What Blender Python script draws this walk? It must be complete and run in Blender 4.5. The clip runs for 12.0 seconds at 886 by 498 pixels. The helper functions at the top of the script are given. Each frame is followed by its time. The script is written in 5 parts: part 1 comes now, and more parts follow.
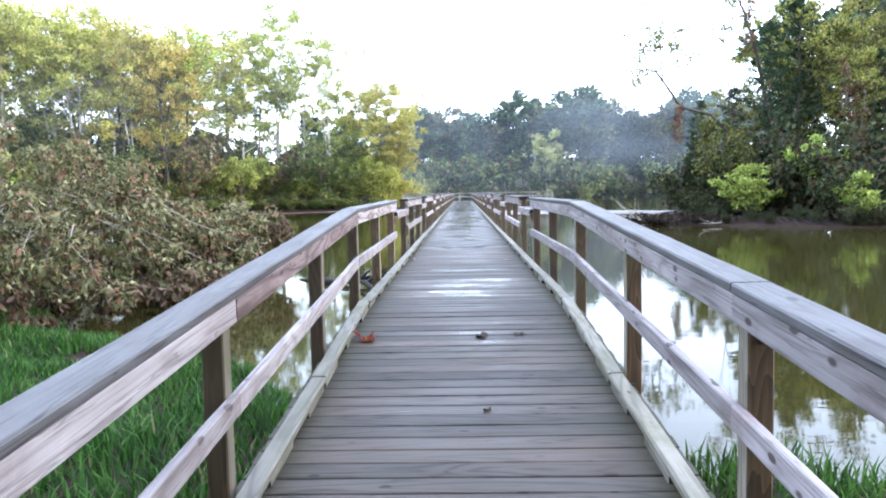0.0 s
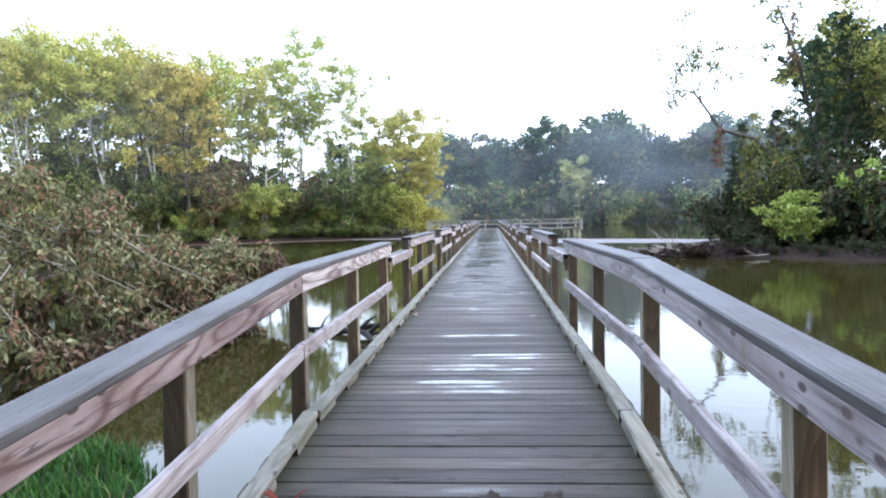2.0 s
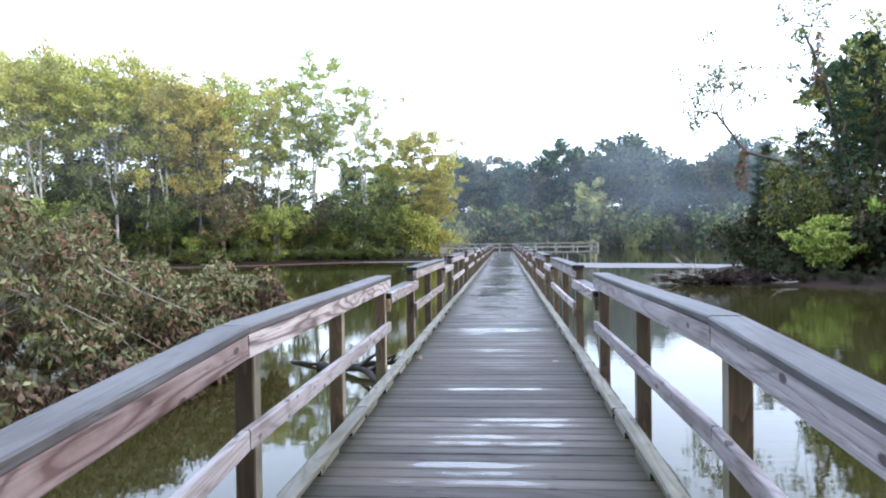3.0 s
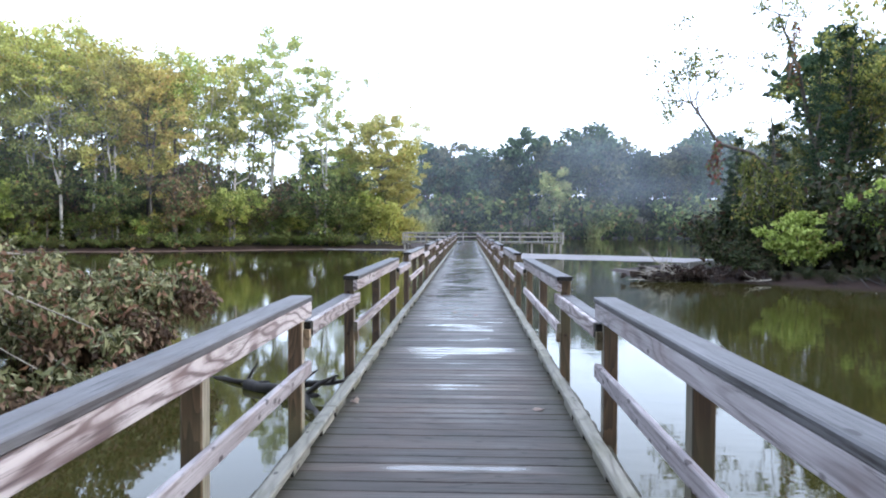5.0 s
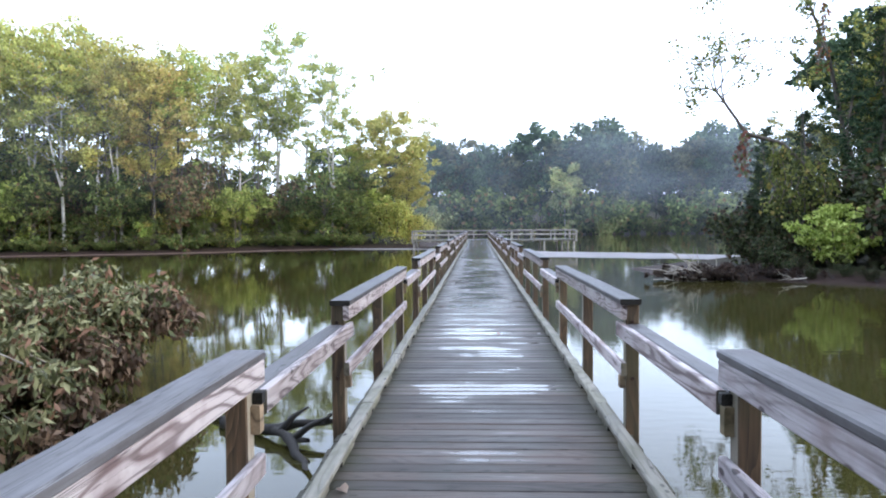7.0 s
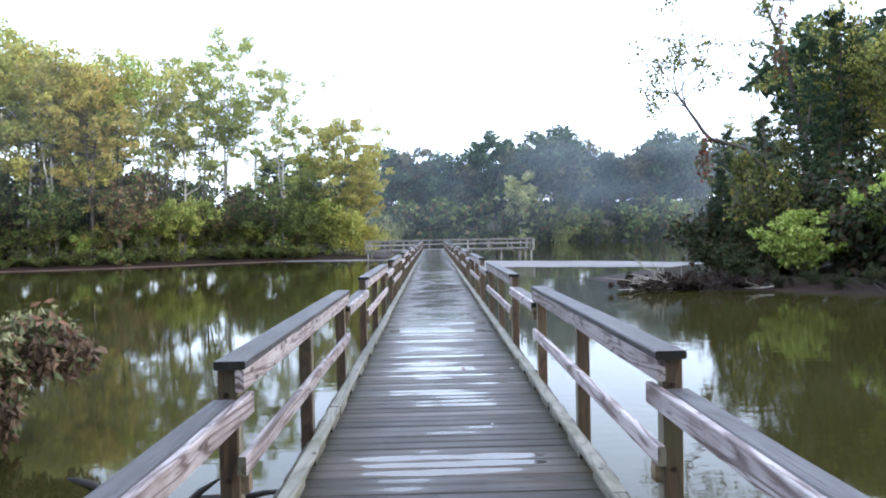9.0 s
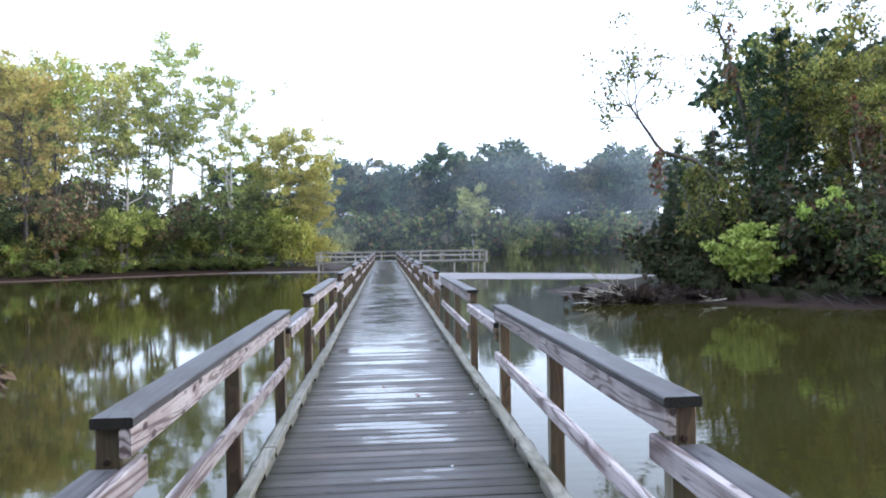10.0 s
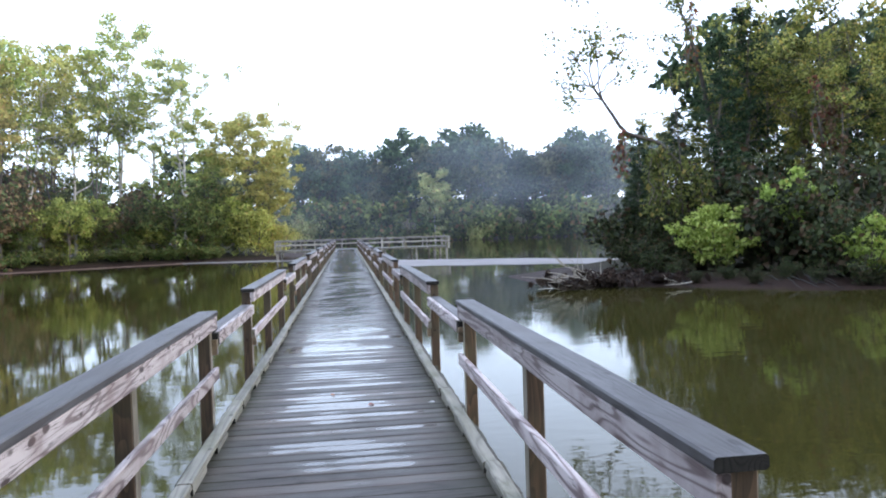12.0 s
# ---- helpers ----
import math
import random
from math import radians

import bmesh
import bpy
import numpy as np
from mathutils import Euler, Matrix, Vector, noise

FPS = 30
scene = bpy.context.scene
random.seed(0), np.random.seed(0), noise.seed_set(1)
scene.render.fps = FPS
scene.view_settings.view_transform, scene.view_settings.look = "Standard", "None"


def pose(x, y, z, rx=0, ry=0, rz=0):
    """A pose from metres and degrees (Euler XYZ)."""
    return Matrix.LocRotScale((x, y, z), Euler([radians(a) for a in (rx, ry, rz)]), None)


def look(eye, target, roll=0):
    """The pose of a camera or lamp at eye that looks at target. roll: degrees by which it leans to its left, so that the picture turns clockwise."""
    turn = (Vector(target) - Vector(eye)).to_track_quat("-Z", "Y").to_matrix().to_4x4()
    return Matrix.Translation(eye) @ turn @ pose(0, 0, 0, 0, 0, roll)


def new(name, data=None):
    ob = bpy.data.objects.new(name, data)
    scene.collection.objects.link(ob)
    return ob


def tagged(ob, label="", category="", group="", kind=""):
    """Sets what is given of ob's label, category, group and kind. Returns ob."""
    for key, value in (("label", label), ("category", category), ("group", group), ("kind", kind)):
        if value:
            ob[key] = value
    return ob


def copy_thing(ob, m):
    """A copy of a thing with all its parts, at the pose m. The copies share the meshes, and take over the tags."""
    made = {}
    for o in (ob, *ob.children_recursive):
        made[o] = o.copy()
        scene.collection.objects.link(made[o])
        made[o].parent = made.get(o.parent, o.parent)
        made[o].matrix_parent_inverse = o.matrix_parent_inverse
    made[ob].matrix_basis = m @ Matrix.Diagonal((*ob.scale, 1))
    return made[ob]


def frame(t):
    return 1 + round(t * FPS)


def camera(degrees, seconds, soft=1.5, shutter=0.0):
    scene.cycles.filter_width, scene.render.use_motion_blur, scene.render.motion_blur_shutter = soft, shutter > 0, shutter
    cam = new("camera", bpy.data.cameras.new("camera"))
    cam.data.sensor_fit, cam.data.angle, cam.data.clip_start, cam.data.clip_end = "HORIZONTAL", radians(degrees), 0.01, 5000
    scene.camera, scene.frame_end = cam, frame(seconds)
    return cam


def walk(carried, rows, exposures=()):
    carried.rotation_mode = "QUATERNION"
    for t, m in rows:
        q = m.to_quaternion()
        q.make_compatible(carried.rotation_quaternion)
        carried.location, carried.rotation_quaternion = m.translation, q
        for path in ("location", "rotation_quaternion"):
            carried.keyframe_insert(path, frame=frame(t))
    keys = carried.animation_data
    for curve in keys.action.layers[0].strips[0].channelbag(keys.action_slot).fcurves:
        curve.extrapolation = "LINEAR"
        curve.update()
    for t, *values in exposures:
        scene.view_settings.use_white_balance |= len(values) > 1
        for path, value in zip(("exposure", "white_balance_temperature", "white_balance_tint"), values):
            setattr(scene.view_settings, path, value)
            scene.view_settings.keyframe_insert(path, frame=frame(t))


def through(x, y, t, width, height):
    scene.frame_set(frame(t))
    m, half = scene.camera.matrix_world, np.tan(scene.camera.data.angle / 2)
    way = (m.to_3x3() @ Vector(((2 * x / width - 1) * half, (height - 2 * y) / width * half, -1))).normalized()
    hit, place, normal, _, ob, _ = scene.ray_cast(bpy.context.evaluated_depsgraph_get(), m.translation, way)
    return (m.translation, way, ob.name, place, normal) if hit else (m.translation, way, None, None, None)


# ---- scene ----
cam = camera(64.5, 12.0, 2.0)
PATH = [
    (0, (0.001, 0.658, 1.008), (-0.059, 2.651, 0.847), -1.2),
    (0.5, (0.049, 1.207, 1.06), (-0.01, 3.202, 0.938), -1.2),
    (1, (0.109, 1.758, 1.097), (0.073, 3.755, 1.013), -1.1),
    (1.5, (0.091, 2.291, 1.122), (-0.02, 4.286, 1.041), -1.0),
    (2, (0.148, 2.847, 1.147), (0.012, 4.841, 1.061), -1.2),
    (2.5, (0.111, 3.393, 1.189), (-0.067, 5.385, 1.154), -0.3),
    (3, (0.13, 3.94, 1.214), (-0.045, 5.932, 1.192), -0.9),
    (3.5, (0.152, 4.422, 1.215), (-0.003, 6.415, 1.189), -0.3),
    (5.5, (0.032, 6.169, 1.4), (-0.03, 8.167, 1.333), 0.1),
    (6, (-0.032, 6.553, 1.418), (-0.145, 8.548, 1.349), 0.4),
    (6.5, (-0.019, 7.002, 1.403), (-0.112, 8.998, 1.328), -0.5),
    (8.5, (-0.142, 8.674, 1.465), (-0.261, 10.67, 1.436), -0.6),
    (9, (-0.069, 9.054, 1.45), (-0.04, 11.053, 1.407), -1.2),
    (9.5, (-0.067, 9.433, 1.446), (0.039, 11.43, 1.417), -0.5),
    (10, (-0.063, 9.738, 1.463), (0.102, 11.731, 1.45), -1.0),
    (10.5, (0.021, 9.998, 1.475), (0.166, 11.992, 1.482), -1.7),
    (11, (0.053, 10.197, 1.454), (0.155, 12.194, 1.458), -1.0),
    (11.5, (0.038, 10.445, 1.475), (0.181, 12.44, 1.444), -1.7),
    (12, (0.074, 10.601, 1.464), (0.344, 12.582, 1.409), -1.8),
]
walk(cam, [(t, look(eye, target, roll)) for t, eye, target, roll in PATH], [(0, 1.86, 6300, 10), (1.5, 1.58, 6300, 10), (3, 1.36, 6300, 10), (6, 1.28, 6300, 10), (9.5, 1.16, 6300, 10), (12, 1.04, 6300, 10)])

# ---- sky, sun ----
SUN_EL, SUN_AZ = 22.0, 100.0
world = bpy.data.worlds.new("overcast_dawn")
scene.world = world
world.use_nodes = True
wn = world.node_tree.nodes
wl = world.node_tree.links
wn.clear()
sky = wn.new("ShaderNodeTexSky")
sky.sky_type, sky.sun_disc = "NISHITA", False
sky.sun_elevation, sky.sun_rotation = radians(SUN_EL), radians(SUN_AZ)
sky_bg = wn.new("ShaderNodeBackground")
sky_bg.inputs["Strength"].default_value = 0.085
cloud_bg = wn.new("ShaderNodeBackground")
cloud_bg.inputs["Color"].default_value = (0.83, 0.935, 1.17, 1)
cloud_bg.inputs["Strength"].default_value = 1.0
both = wn.new("ShaderNodeAddShader")
wout = wn.new("ShaderNodeOutputWorld")
wl.new(sky.outputs[0], sky_bg.inputs["Color"])
wl.new(sky_bg.outputs[0], both.inputs[0])
wl.new(cloud_bg.outputs[0], both.inputs[1])
wl.new(both.outputs[0], wout.inputs["Surface"])

sun = new("sun", bpy.data.lights.new("sun", "SUN"))
sun.data.energy, sun.data.angle, sun.data.color = 0.65, radians(16), (1.0, 0.93, 0.82)
sun_dir = Vector((math.sin(radians(SUN_AZ)) * math.cos(radians(SUN_EL)), math.cos(radians(SUN_AZ)) * math.cos(radians(SUN_EL)), math.sin(radians(SUN_EL))))
sun.matrix_world = look(sun_dir * 60, (0, 0, 0))


# ---- materials ----
class Nodes:
    """A new material's nodes, wired by short calls."""

    def __init__(self, name):
        self.mat = bpy.data.materials.new(name)
        self.mat.use_nodes = True
        self.tree = self.mat.node_tree
        self.tree.nodes.clear()
        self.out = self.node("ShaderNodeOutputMaterial")

    def node(self, kind, **values):
        n = self.tree.nodes.new(kind)
        for key, value in values.items():
            socket = n.inputs[int(key[1:])] if key[0] == "i" and key[1:].isdigit() else n.inputs[key.replace("_", " ")]
            if hasattr(value, "is_output"):
                self.tree.links.new(value, socket)
            else:
                socket.default_value = value
        return n

    def math(self, op, a, b=0.0, c=0.0):
        n = self.tree.nodes.new("ShaderNodeMath")
        n.operation = op
        for socket, value in zip(n.inputs, (a, b, c)):
            if hasattr(value, "is_output"):
                self.tree.links.new(value, socket)
            else:
                socket.default_value = value
        return n.outputs[0]

    def vec(self, op, a, b):
        n = self.tree.nodes.new("ShaderNodeVectorMath")
        n.operation = op
        for socket, value in zip(n.inputs, (a, b)):
            if hasattr(value, "is_output"):
                self.tree.links.new(value, socket)
            else:
                socket.default_value = value
        return n.outputs[0]

    def noise(self, vector, scale, detail=4.0, rough=0.55, distort=0.0):
        n = self.node("ShaderNodeTexNoise", Vector=vector, Scale=scale, Detail=detail, Roughness=rough, Distortion=distort)
        return n.outputs["Fac"]

    def ramp(self, fac, *stops):
        n = self.node("ShaderNodeValToRGB", Fac=fac)
        el = n.color_ramp.elements
        while len(el) < len(stops):
            el.new(0.5)
        for e, (p, c) in zip(el, stops):
            e.position = p
            e.color = (*c, 1) if isinstance(c, tuple) else (c, c, c, 1)
        return n.outputs["Color"]

    def mix(self, fac, a, b, blend="MIX"):
        n = self.tree.nodes.new("ShaderNodeMix")
        n.data_type, n.blend_type = "RGBA", blend
        for key, value in (("Factor_Float", fac), ("A_Color", a), ("B_Color", b)):
            socket = next(x for x in n.inputs if x.identifier == key)
            if hasattr(value, "is_output"):
                self.tree.links.new(value, socket)
            else:
                socket.default_value = (*value, 1) if isinstance(value, tuple) else value
        return next(x for x in n.outputs if x.identifier == "Result_Color")

    def bump(self, height, strength, distance):
        return self.node("ShaderNodeBump", Height=height, Strength=strength, Distance=distance).outputs[0]

    def shade(self, **values):
        b = self.node("ShaderNodeBsdfPrincipled", **values)
        self.tree.links.new(b.outputs[0], self.out.inputs["Surface"])
        return self.mat

    def local(self):
        """Object coordinates, shifted at random from object to object."""
        co = self.node("ShaderNodeTexCoord").outputs["Object"]
        rnd = self.node("ShaderNodeObjectInfo").outputs["Random"]
        shift = self.node("ShaderNodeCombineXYZ", X=self.math("MULTIPLY", rnd, 7.3), Y=self.math("MULTIPLY", rnd, 41.0), Z=self.math("MULTIPLY", rnd, 17.7)).outputs[0]
        return self.vec("ADD", co, shift), rnd

    def place(self):
        return self.node("ShaderNodeNewGeometry").outputs["Position"]


def wood(name, dark, mid, light, rings=34.0, rough=(0.45, 0.7), stain=(0.05, 0.05, 0.045), stain_at=0.62, wet=0.0, bump=0.35, cup=0.0, figure=0.32, knots_share=0.3, cracks=0.0):
    """Weathered softwood: arched growth rings along the local y axis, fine fibre, knots, stains; wet puts standing water on it."""
    n = Nodes(name)
    co, rnd = n.local()
    long = n.vec("MULTIPLY", co, (5.0, 0.55, 5.0))
    rings_f = n.ramp(n.math("PINGPONG", n.math("MULTIPLY", n.noise(long, 1.0, 2.0, 0.45, 0.5), rings), 1.0), (0.12, 0.0), (0.3, 0.62), (0.75, 1.0))
    fibre = n.noise(n.vec("MULTIPLY", co, (90.0, 2.5, 90.0)), 1.0, 5.0, 0.6)
    patches = n.noise(n.vec("MULTIPLY", co, (6.0, 1.6, 6.0)), 1.0, 4.0)
    tone = n.math("ADD", n.math("MULTIPLY", rings_f, figure), n.math("ADD", n.math("MULTIPLY", fibre, 0.45), n.math("MULTIPLY", patches, 0.35)))
    col = n.ramp(tone, (0.28, dark), (0.55, mid), (0.85, light))
    cells = n.node("ShaderNodeTexVoronoi", Vector=n.vec("MULTIPLY", co, (14.0, 7.0, 14.0)), Scale=1.0)
    rare = n.math("LESS_THAN", n.node("ShaderNodeSeparateColor", Color=cells.outputs["Color"]).outputs[0], knots_share)
    knots = cells.outputs["Distance"]
    knot = n.math("SUBTRACT", 1.0, n.math("SMOOTH_MIN", n.math("MULTIPLY", knots, 4.2), 1.0, 0.1))
    col = n.mix(n.math("MULTIPLY", rare, n.math("MINIMUM", n.math("MULTIPLY", n.math("MAXIMUM", knot, 0.0), 3.0), 0.92)), col, (dark[0] * 0.35, dark[1] * 0.3, dark[2] * 0.3))
    if cracks:
        split = n.noise(n.vec("MULTIPLY", co, (26.0, 0.7, 26.0)), 1.0, 3.0, 0.6, 0.6)
        col = n.mix(n.math("MULTIPLY", n.ramp(n.math("ABSOLUTE", n.math("SUBTRACT", split, 0.5)), (0.004, 1.0), (0.018, 0.0)), cracks), col, (dark[0] * 0.4, dark[1] * 0.4, dark[2] * 0.4))
    if wet:
        warm = n.noise(n.vec("ADD", n.vec("MULTIPLY", n.place(), (0.8, 3.2, 1.0)), (5.0, 2.0, 0.0)), 1.0, 4.0, 0.6)
        col = n.mix(n.ramp(n.math("ADD", warm, n.math("MULTIPLY", rnd, 0.16)), (0.52, 0.0), (0.74, 0.5)), col, (light[0] * 1.0, light[1] * 0.84, light[2] * 0.76))
    blot = n.noise(n.vec("ADD", n.place(), (3.1, 0.0, 0.0)), 2.3, 5.0, 0.65)
    col = n.mix(n.ramp(blot, (stain_at - 0.1, 0.0), (stain_at + 0.12, 0.75)), col, stain)
    tint = n.math("ADD", 0.66 if wet else 0.78, n.math("MULTIPLY", rnd, 0.7 if wet else 0.44))
    col = n.mix(1.0, col, n.node("ShaderNodeCombineColor", Red=tint, Green=tint, Blue=tint).outputs[0], "MULTIPLY")
    height = n.math("ADD", n.math("MULTIPLY", fibre, 0.6), n.math("MULTIPLY", rings_f, 0.4))
    r = n.math("ADD", rough[0], n.math("MULTIPLY", fibre, rough[1] - rough[0]))
    strength = bump
    if wet:
        at = n.vec("MULTIPLY", n.place(), (1.1, 1.6, 1.0))
        pool = n.math("ADD", n.noise(at, 1.0, 3.0, 0.55), n.math("MULTIPLY", rnd, 0.27))
        middle = n.math("ABSOLUTE", n.node("ShaderNodeSeparateXYZ", Vector=n.place()).outputs[0])
        pool = n.math("SUBTRACT", pool, n.math("MULTIPLY", n.math("MULTIPLY", middle, middle), 0.5))
        flat = n.ramp(n.math("DIVIDE", n.node("ShaderNodeSeparateXYZ", Vector=n.place()).outputs[1], 20.0), (0.24, 0.0), (0.36, 1.0))
        pool = n.math("SUBTRACT", pool, n.math("MULTIPLY", n.math("SUBTRACT", 1.0, flat), 0.14))
        soak = n.ramp(n.math("DIVIDE", n.node("ShaderNodeSeparateXYZ", Vector=n.place()).outputs[1], 40.0), (0.3, 0.0), (0.55, 1.0))
        hump = n.math("ABSOLUTE", n.math("SUBTRACT", n.node("ShaderNodeSeparateXYZ", Vector=n.place()).outputs[1], 10.2))
        pool = n.math("SUBTRACT", pool, n.math("MULTIPLY", n.ramp(n.math("DIVIDE", hump, 4.0), (0.25, 1.0), (0.5, 0.0)), 0.12))
        pool = n.math("ADD", pool, n.math("MULTIPLY", soak, 0.18))
        if cup:
            across = n.math("MULTIPLY", n.node("ShaderNodeSeparateXYZ", Vector=n.node("ShaderNodeTexCoord").outputs["Object"]).outputs[0], 2 / 0.1335)
            dish = n.math("ABSOLUTE", n.math("SUBTRACT", across, 1.0))
            pool = n.math("SUBTRACT", n.math("ADD", pool, 0.055), n.math("MULTIPLY", n.math("MULTIPLY", dish, dish), 0.24))
        mask = n.ramp(pool, (0.69, 0.0), (0.775, 1.0))
        damp = n.ramp(pool, (0.42, 0.0), (0.66, 1.0))
        r = n.math("SUBTRACT", n.math("SUBTRACT", r, n.math("MULTIPLY", damp, 0.17 * wet)), n.math("MULTIPLY", soak, 0.15))
        r = n.math("MAXIMUM", n.math("SUBTRACT", r, n.math("MULTIPLY", mask, 0.4 * wet)), 0.06)
        strength = n.math("MULTIPLY", n.math("SUBTRACT", 1.0, n.math("MULTIPLY", mask, 0.85)), bump)
        moss = n.math("MULTIPLY", n.ramp(middle, (0.58, 0.0), (0.86, 1.0)), n.ramp(blot, (0.3, 0.25), (0.6, 0.85)))
        col = n.mix(moss, col, (0.034, 0.034, 0.016))
        col = n.mix(n.math("MULTIPLY", damp, 0.2), col, (dark[0] * 0.8, dark[1] * 0.8, dark[2] * 0.85))
    return n.shade(Base_Color=col, Roughness=r, Specular_IOR_Level=0.35 if not wet else n.math("ADD", 0.28, n.math("MULTIPLY", mask, 0.3)), Normal=n.bump(height, strength, 0.004))


DECK_WOOD = wood("wet_deck_wood", (0.013, 0.0108, 0.0094), (0.044, 0.037, 0.0325), (0.09, 0.077, 0.069), 26.0, (0.5, 0.75), wet=1.0, cup=1.0, figure=0.22)
DECK_WOOD_FAR = wood("wet_deck_wood_far", (0.013, 0.0108, 0.0094), (0.044, 0.037, 0.0325), (0.09, 0.077, 0.069), 26.0, (0.38, 0.6), wet=1.0, figure=0.22)
FACE_WOOD = wood("weathered_rail_wood", (0.075, 0.05, 0.048), (0.21, 0.172, 0.17), (0.41, 0.365, 0.36), 22.0, stain=(0.12, 0.075, 0.07), stain_at=0.58, figure=0.5, cracks=0.7)
FACE_PALE = wood("bleached_rail_wood", (0.11, 0.09, 0.09), (0.31, 0.28, 0.286), (0.52, 0.485, 0.5), 20.0, stain=(0.15, 0.105, 0.1), stain_at=0.62, figure=0.14, knots_share=0.6, cracks=0.5)
FACE_DARK = wood("reddish_rail_wood", (0.036, 0.021, 0.018), (0.112, 0.075, 0.07), (0.25, 0.2, 0.193), 20.0, stain=(0.08, 0.045, 0.042), stain_at=0.56, figure=0.35, cracks=0.7)
CAP_WOOD = wood("grey_cap_wood", (0.03, 0.027, 0.028), (0.108, 0.105, 0.11), (0.21, 0.207, 0.216), 18.0, (0.4, 0.65), stain=(0.04, 0.032, 0.031), stain_at=0.57, bump=0.6, figure=0.05, knots_share=0.1, cracks=0.8)
POST_WOOD = wood("brown_post_wood", (0.055, 0.04, 0.022), (0.15, 0.105, 0.065), (0.27, 0.2, 0.13), 14.0, stain=(0.045, 0.045, 0.02), stain_at=0.55)
KERB_WOOD = wood("pale_kerb_wood", (0.065, 0.06, 0.046), (0.18, 0.17, 0.14), (0.31, 0.295, 0.255), 20.0, stain=(0.085, 0.085, 0.045), stain_at=0.56, bump=0.6, figure=0.16)
PLATFORM_WOOD = wood("sun_bleached_platform_wood", (0.11, 0.095, 0.075), (0.26, 0.235, 0.195), (0.4, 0.37, 0.315), 15.0, stain=(0.14, 0.12, 0.09), stain_at=0.6)
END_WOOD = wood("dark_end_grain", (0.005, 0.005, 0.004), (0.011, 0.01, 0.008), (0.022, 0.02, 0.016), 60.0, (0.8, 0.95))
# beam timber with shade below the deck toned into its brown
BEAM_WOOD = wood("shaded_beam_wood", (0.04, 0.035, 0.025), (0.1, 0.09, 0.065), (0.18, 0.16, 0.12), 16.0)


def leaves_material(name, dark, mid, light, odd=None, odd_share=0.06, through=0.35, spread=0.25, sprays=0.55):
    """Leaves that differ one by one, in light and dark sprays, with light coming through."""
    n = Nodes(name)
    geo = n.node("ShaderNodeNewGeometry")
    isle = geo.outputs["Random Per Island"]
    rnd = n.node("ShaderNodeObjectInfo").outputs["Random"]
    spray = n.noise(geo.outputs["Position"], sprays, 3.0)
    tone = n.math("ADD", n.math("MULTIPLY", isle, 0.55), n.math("MULTIPLY", spray, 0.45))
    col = n.ramp(tone, (0.2, dark), (0.5, mid), (0.82, light))
    if odd:
        pick = n.math("GREATER_THAN", n.math("FRACT", n.math("MULTIPLY", isle, 91.7)), 1.0 - odd_share)
        col = n.mix(pick, col, odd)
    hsv = n.node("ShaderNodeHueSaturation", Hue=n.math("ADD", 0.485, n.math("MULTIPLY", rnd, 0.03)), Saturation=1.0, Value=n.math("ADD", 1.0 - spread, n.math("MULTIPLY", rnd, 2 * spread)), Color=col)
    col = hsv.outputs[0]
    front = n.node("ShaderNodeBsdfPrincipled", Base_Color=col, Roughness=0.6, Specular_IOR_Level=0.25)
    back = n.node("ShaderNodeBsdfTranslucent", Color=col)
    both = n.node("ShaderNodeMixShader", i0=through, i1=front.outputs[0], i2=back.outputs[0])
    n.tree.links.new(both.outputs[0], n.out.inputs["Surface"])
    return n.mat


LEAF_GOLD = leaves_material("yellow_green_leaves", (0.19, 0.195, 0.046), (0.46, 0.46, 0.125), (0.67, 0.645, 0.22), (0.58, 0.42, 0.13), 0.07, 0.55, 0.12)
LEAF_GREEN = leaves_material("green_leaves", (0.12, 0.155, 0.032), (0.35, 0.405, 0.09), (0.58, 0.605, 0.18), (0.54, 0.46, 0.14), 0.07, 0.55, 0.15)
LEAF_RUST = leaves_material("rust_green_leaves", (0.22, 0.19, 0.05), (0.52, 0.45, 0.115), (0.7, 0.61, 0.2), (0.58, 0.38, 0.13), 0.1, 0.55, 0.08)
# two greens toned down: shade under the trees sits in the leaf colour
LEAF_SHADE = leaves_material("shade_green_leaves", (0.032, 0.046, 0.014), (0.115, 0.145, 0.04), (0.27, 0.305, 0.09), (0.24, 0.15, 0.065), 0.07, 0.45)
LEAF_UNDER = leaves_material("shade_toned_understorey_leaves", (0.05, 0.065, 0.018), (0.17, 0.205, 0.058), (0.36, 0.39, 0.12), (0.34, 0.22, 0.09), 0.08, 0.5)
LEAF_BROWN = leaves_material("brown_creeper_leaves", (0.05, 0.034, 0.018), (0.15, 0.095, 0.045), (0.27, 0.18, 0.085), (0.1, 0.13, 0.04), 0.3, 0.35)
LEAF_WARM = leaves_material("far_olive_leaves", (0.035, 0.042, 0.02), (0.1, 0.11, 0.05), (0.2, 0.2, 0.09), None, 0.0, 0.35)
LEAF_MID = leaves_material("mid_green_leaves", (0.06, 0.075, 0.018), (0.21, 0.235, 0.055), (0.44, 0.44, 0.13), (0.46, 0.36, 0.09), 0.1, 0.5)
LEAF_HAZE = leaves_material("dull_olive_leaves", (0.15, 0.16, 0.06), (0.33, 0.34, 0.13), (0.5, 0.5, 0.22), (0.38, 0.26, 0.13), 0.08, 0.45)
LEAF_FAR = leaves_material("blue_green_leaves", (0.02, 0.036, 0.02), (0.05, 0.082, 0.04), (0.115, 0.16, 0.075), None, 0.0, 0.3)
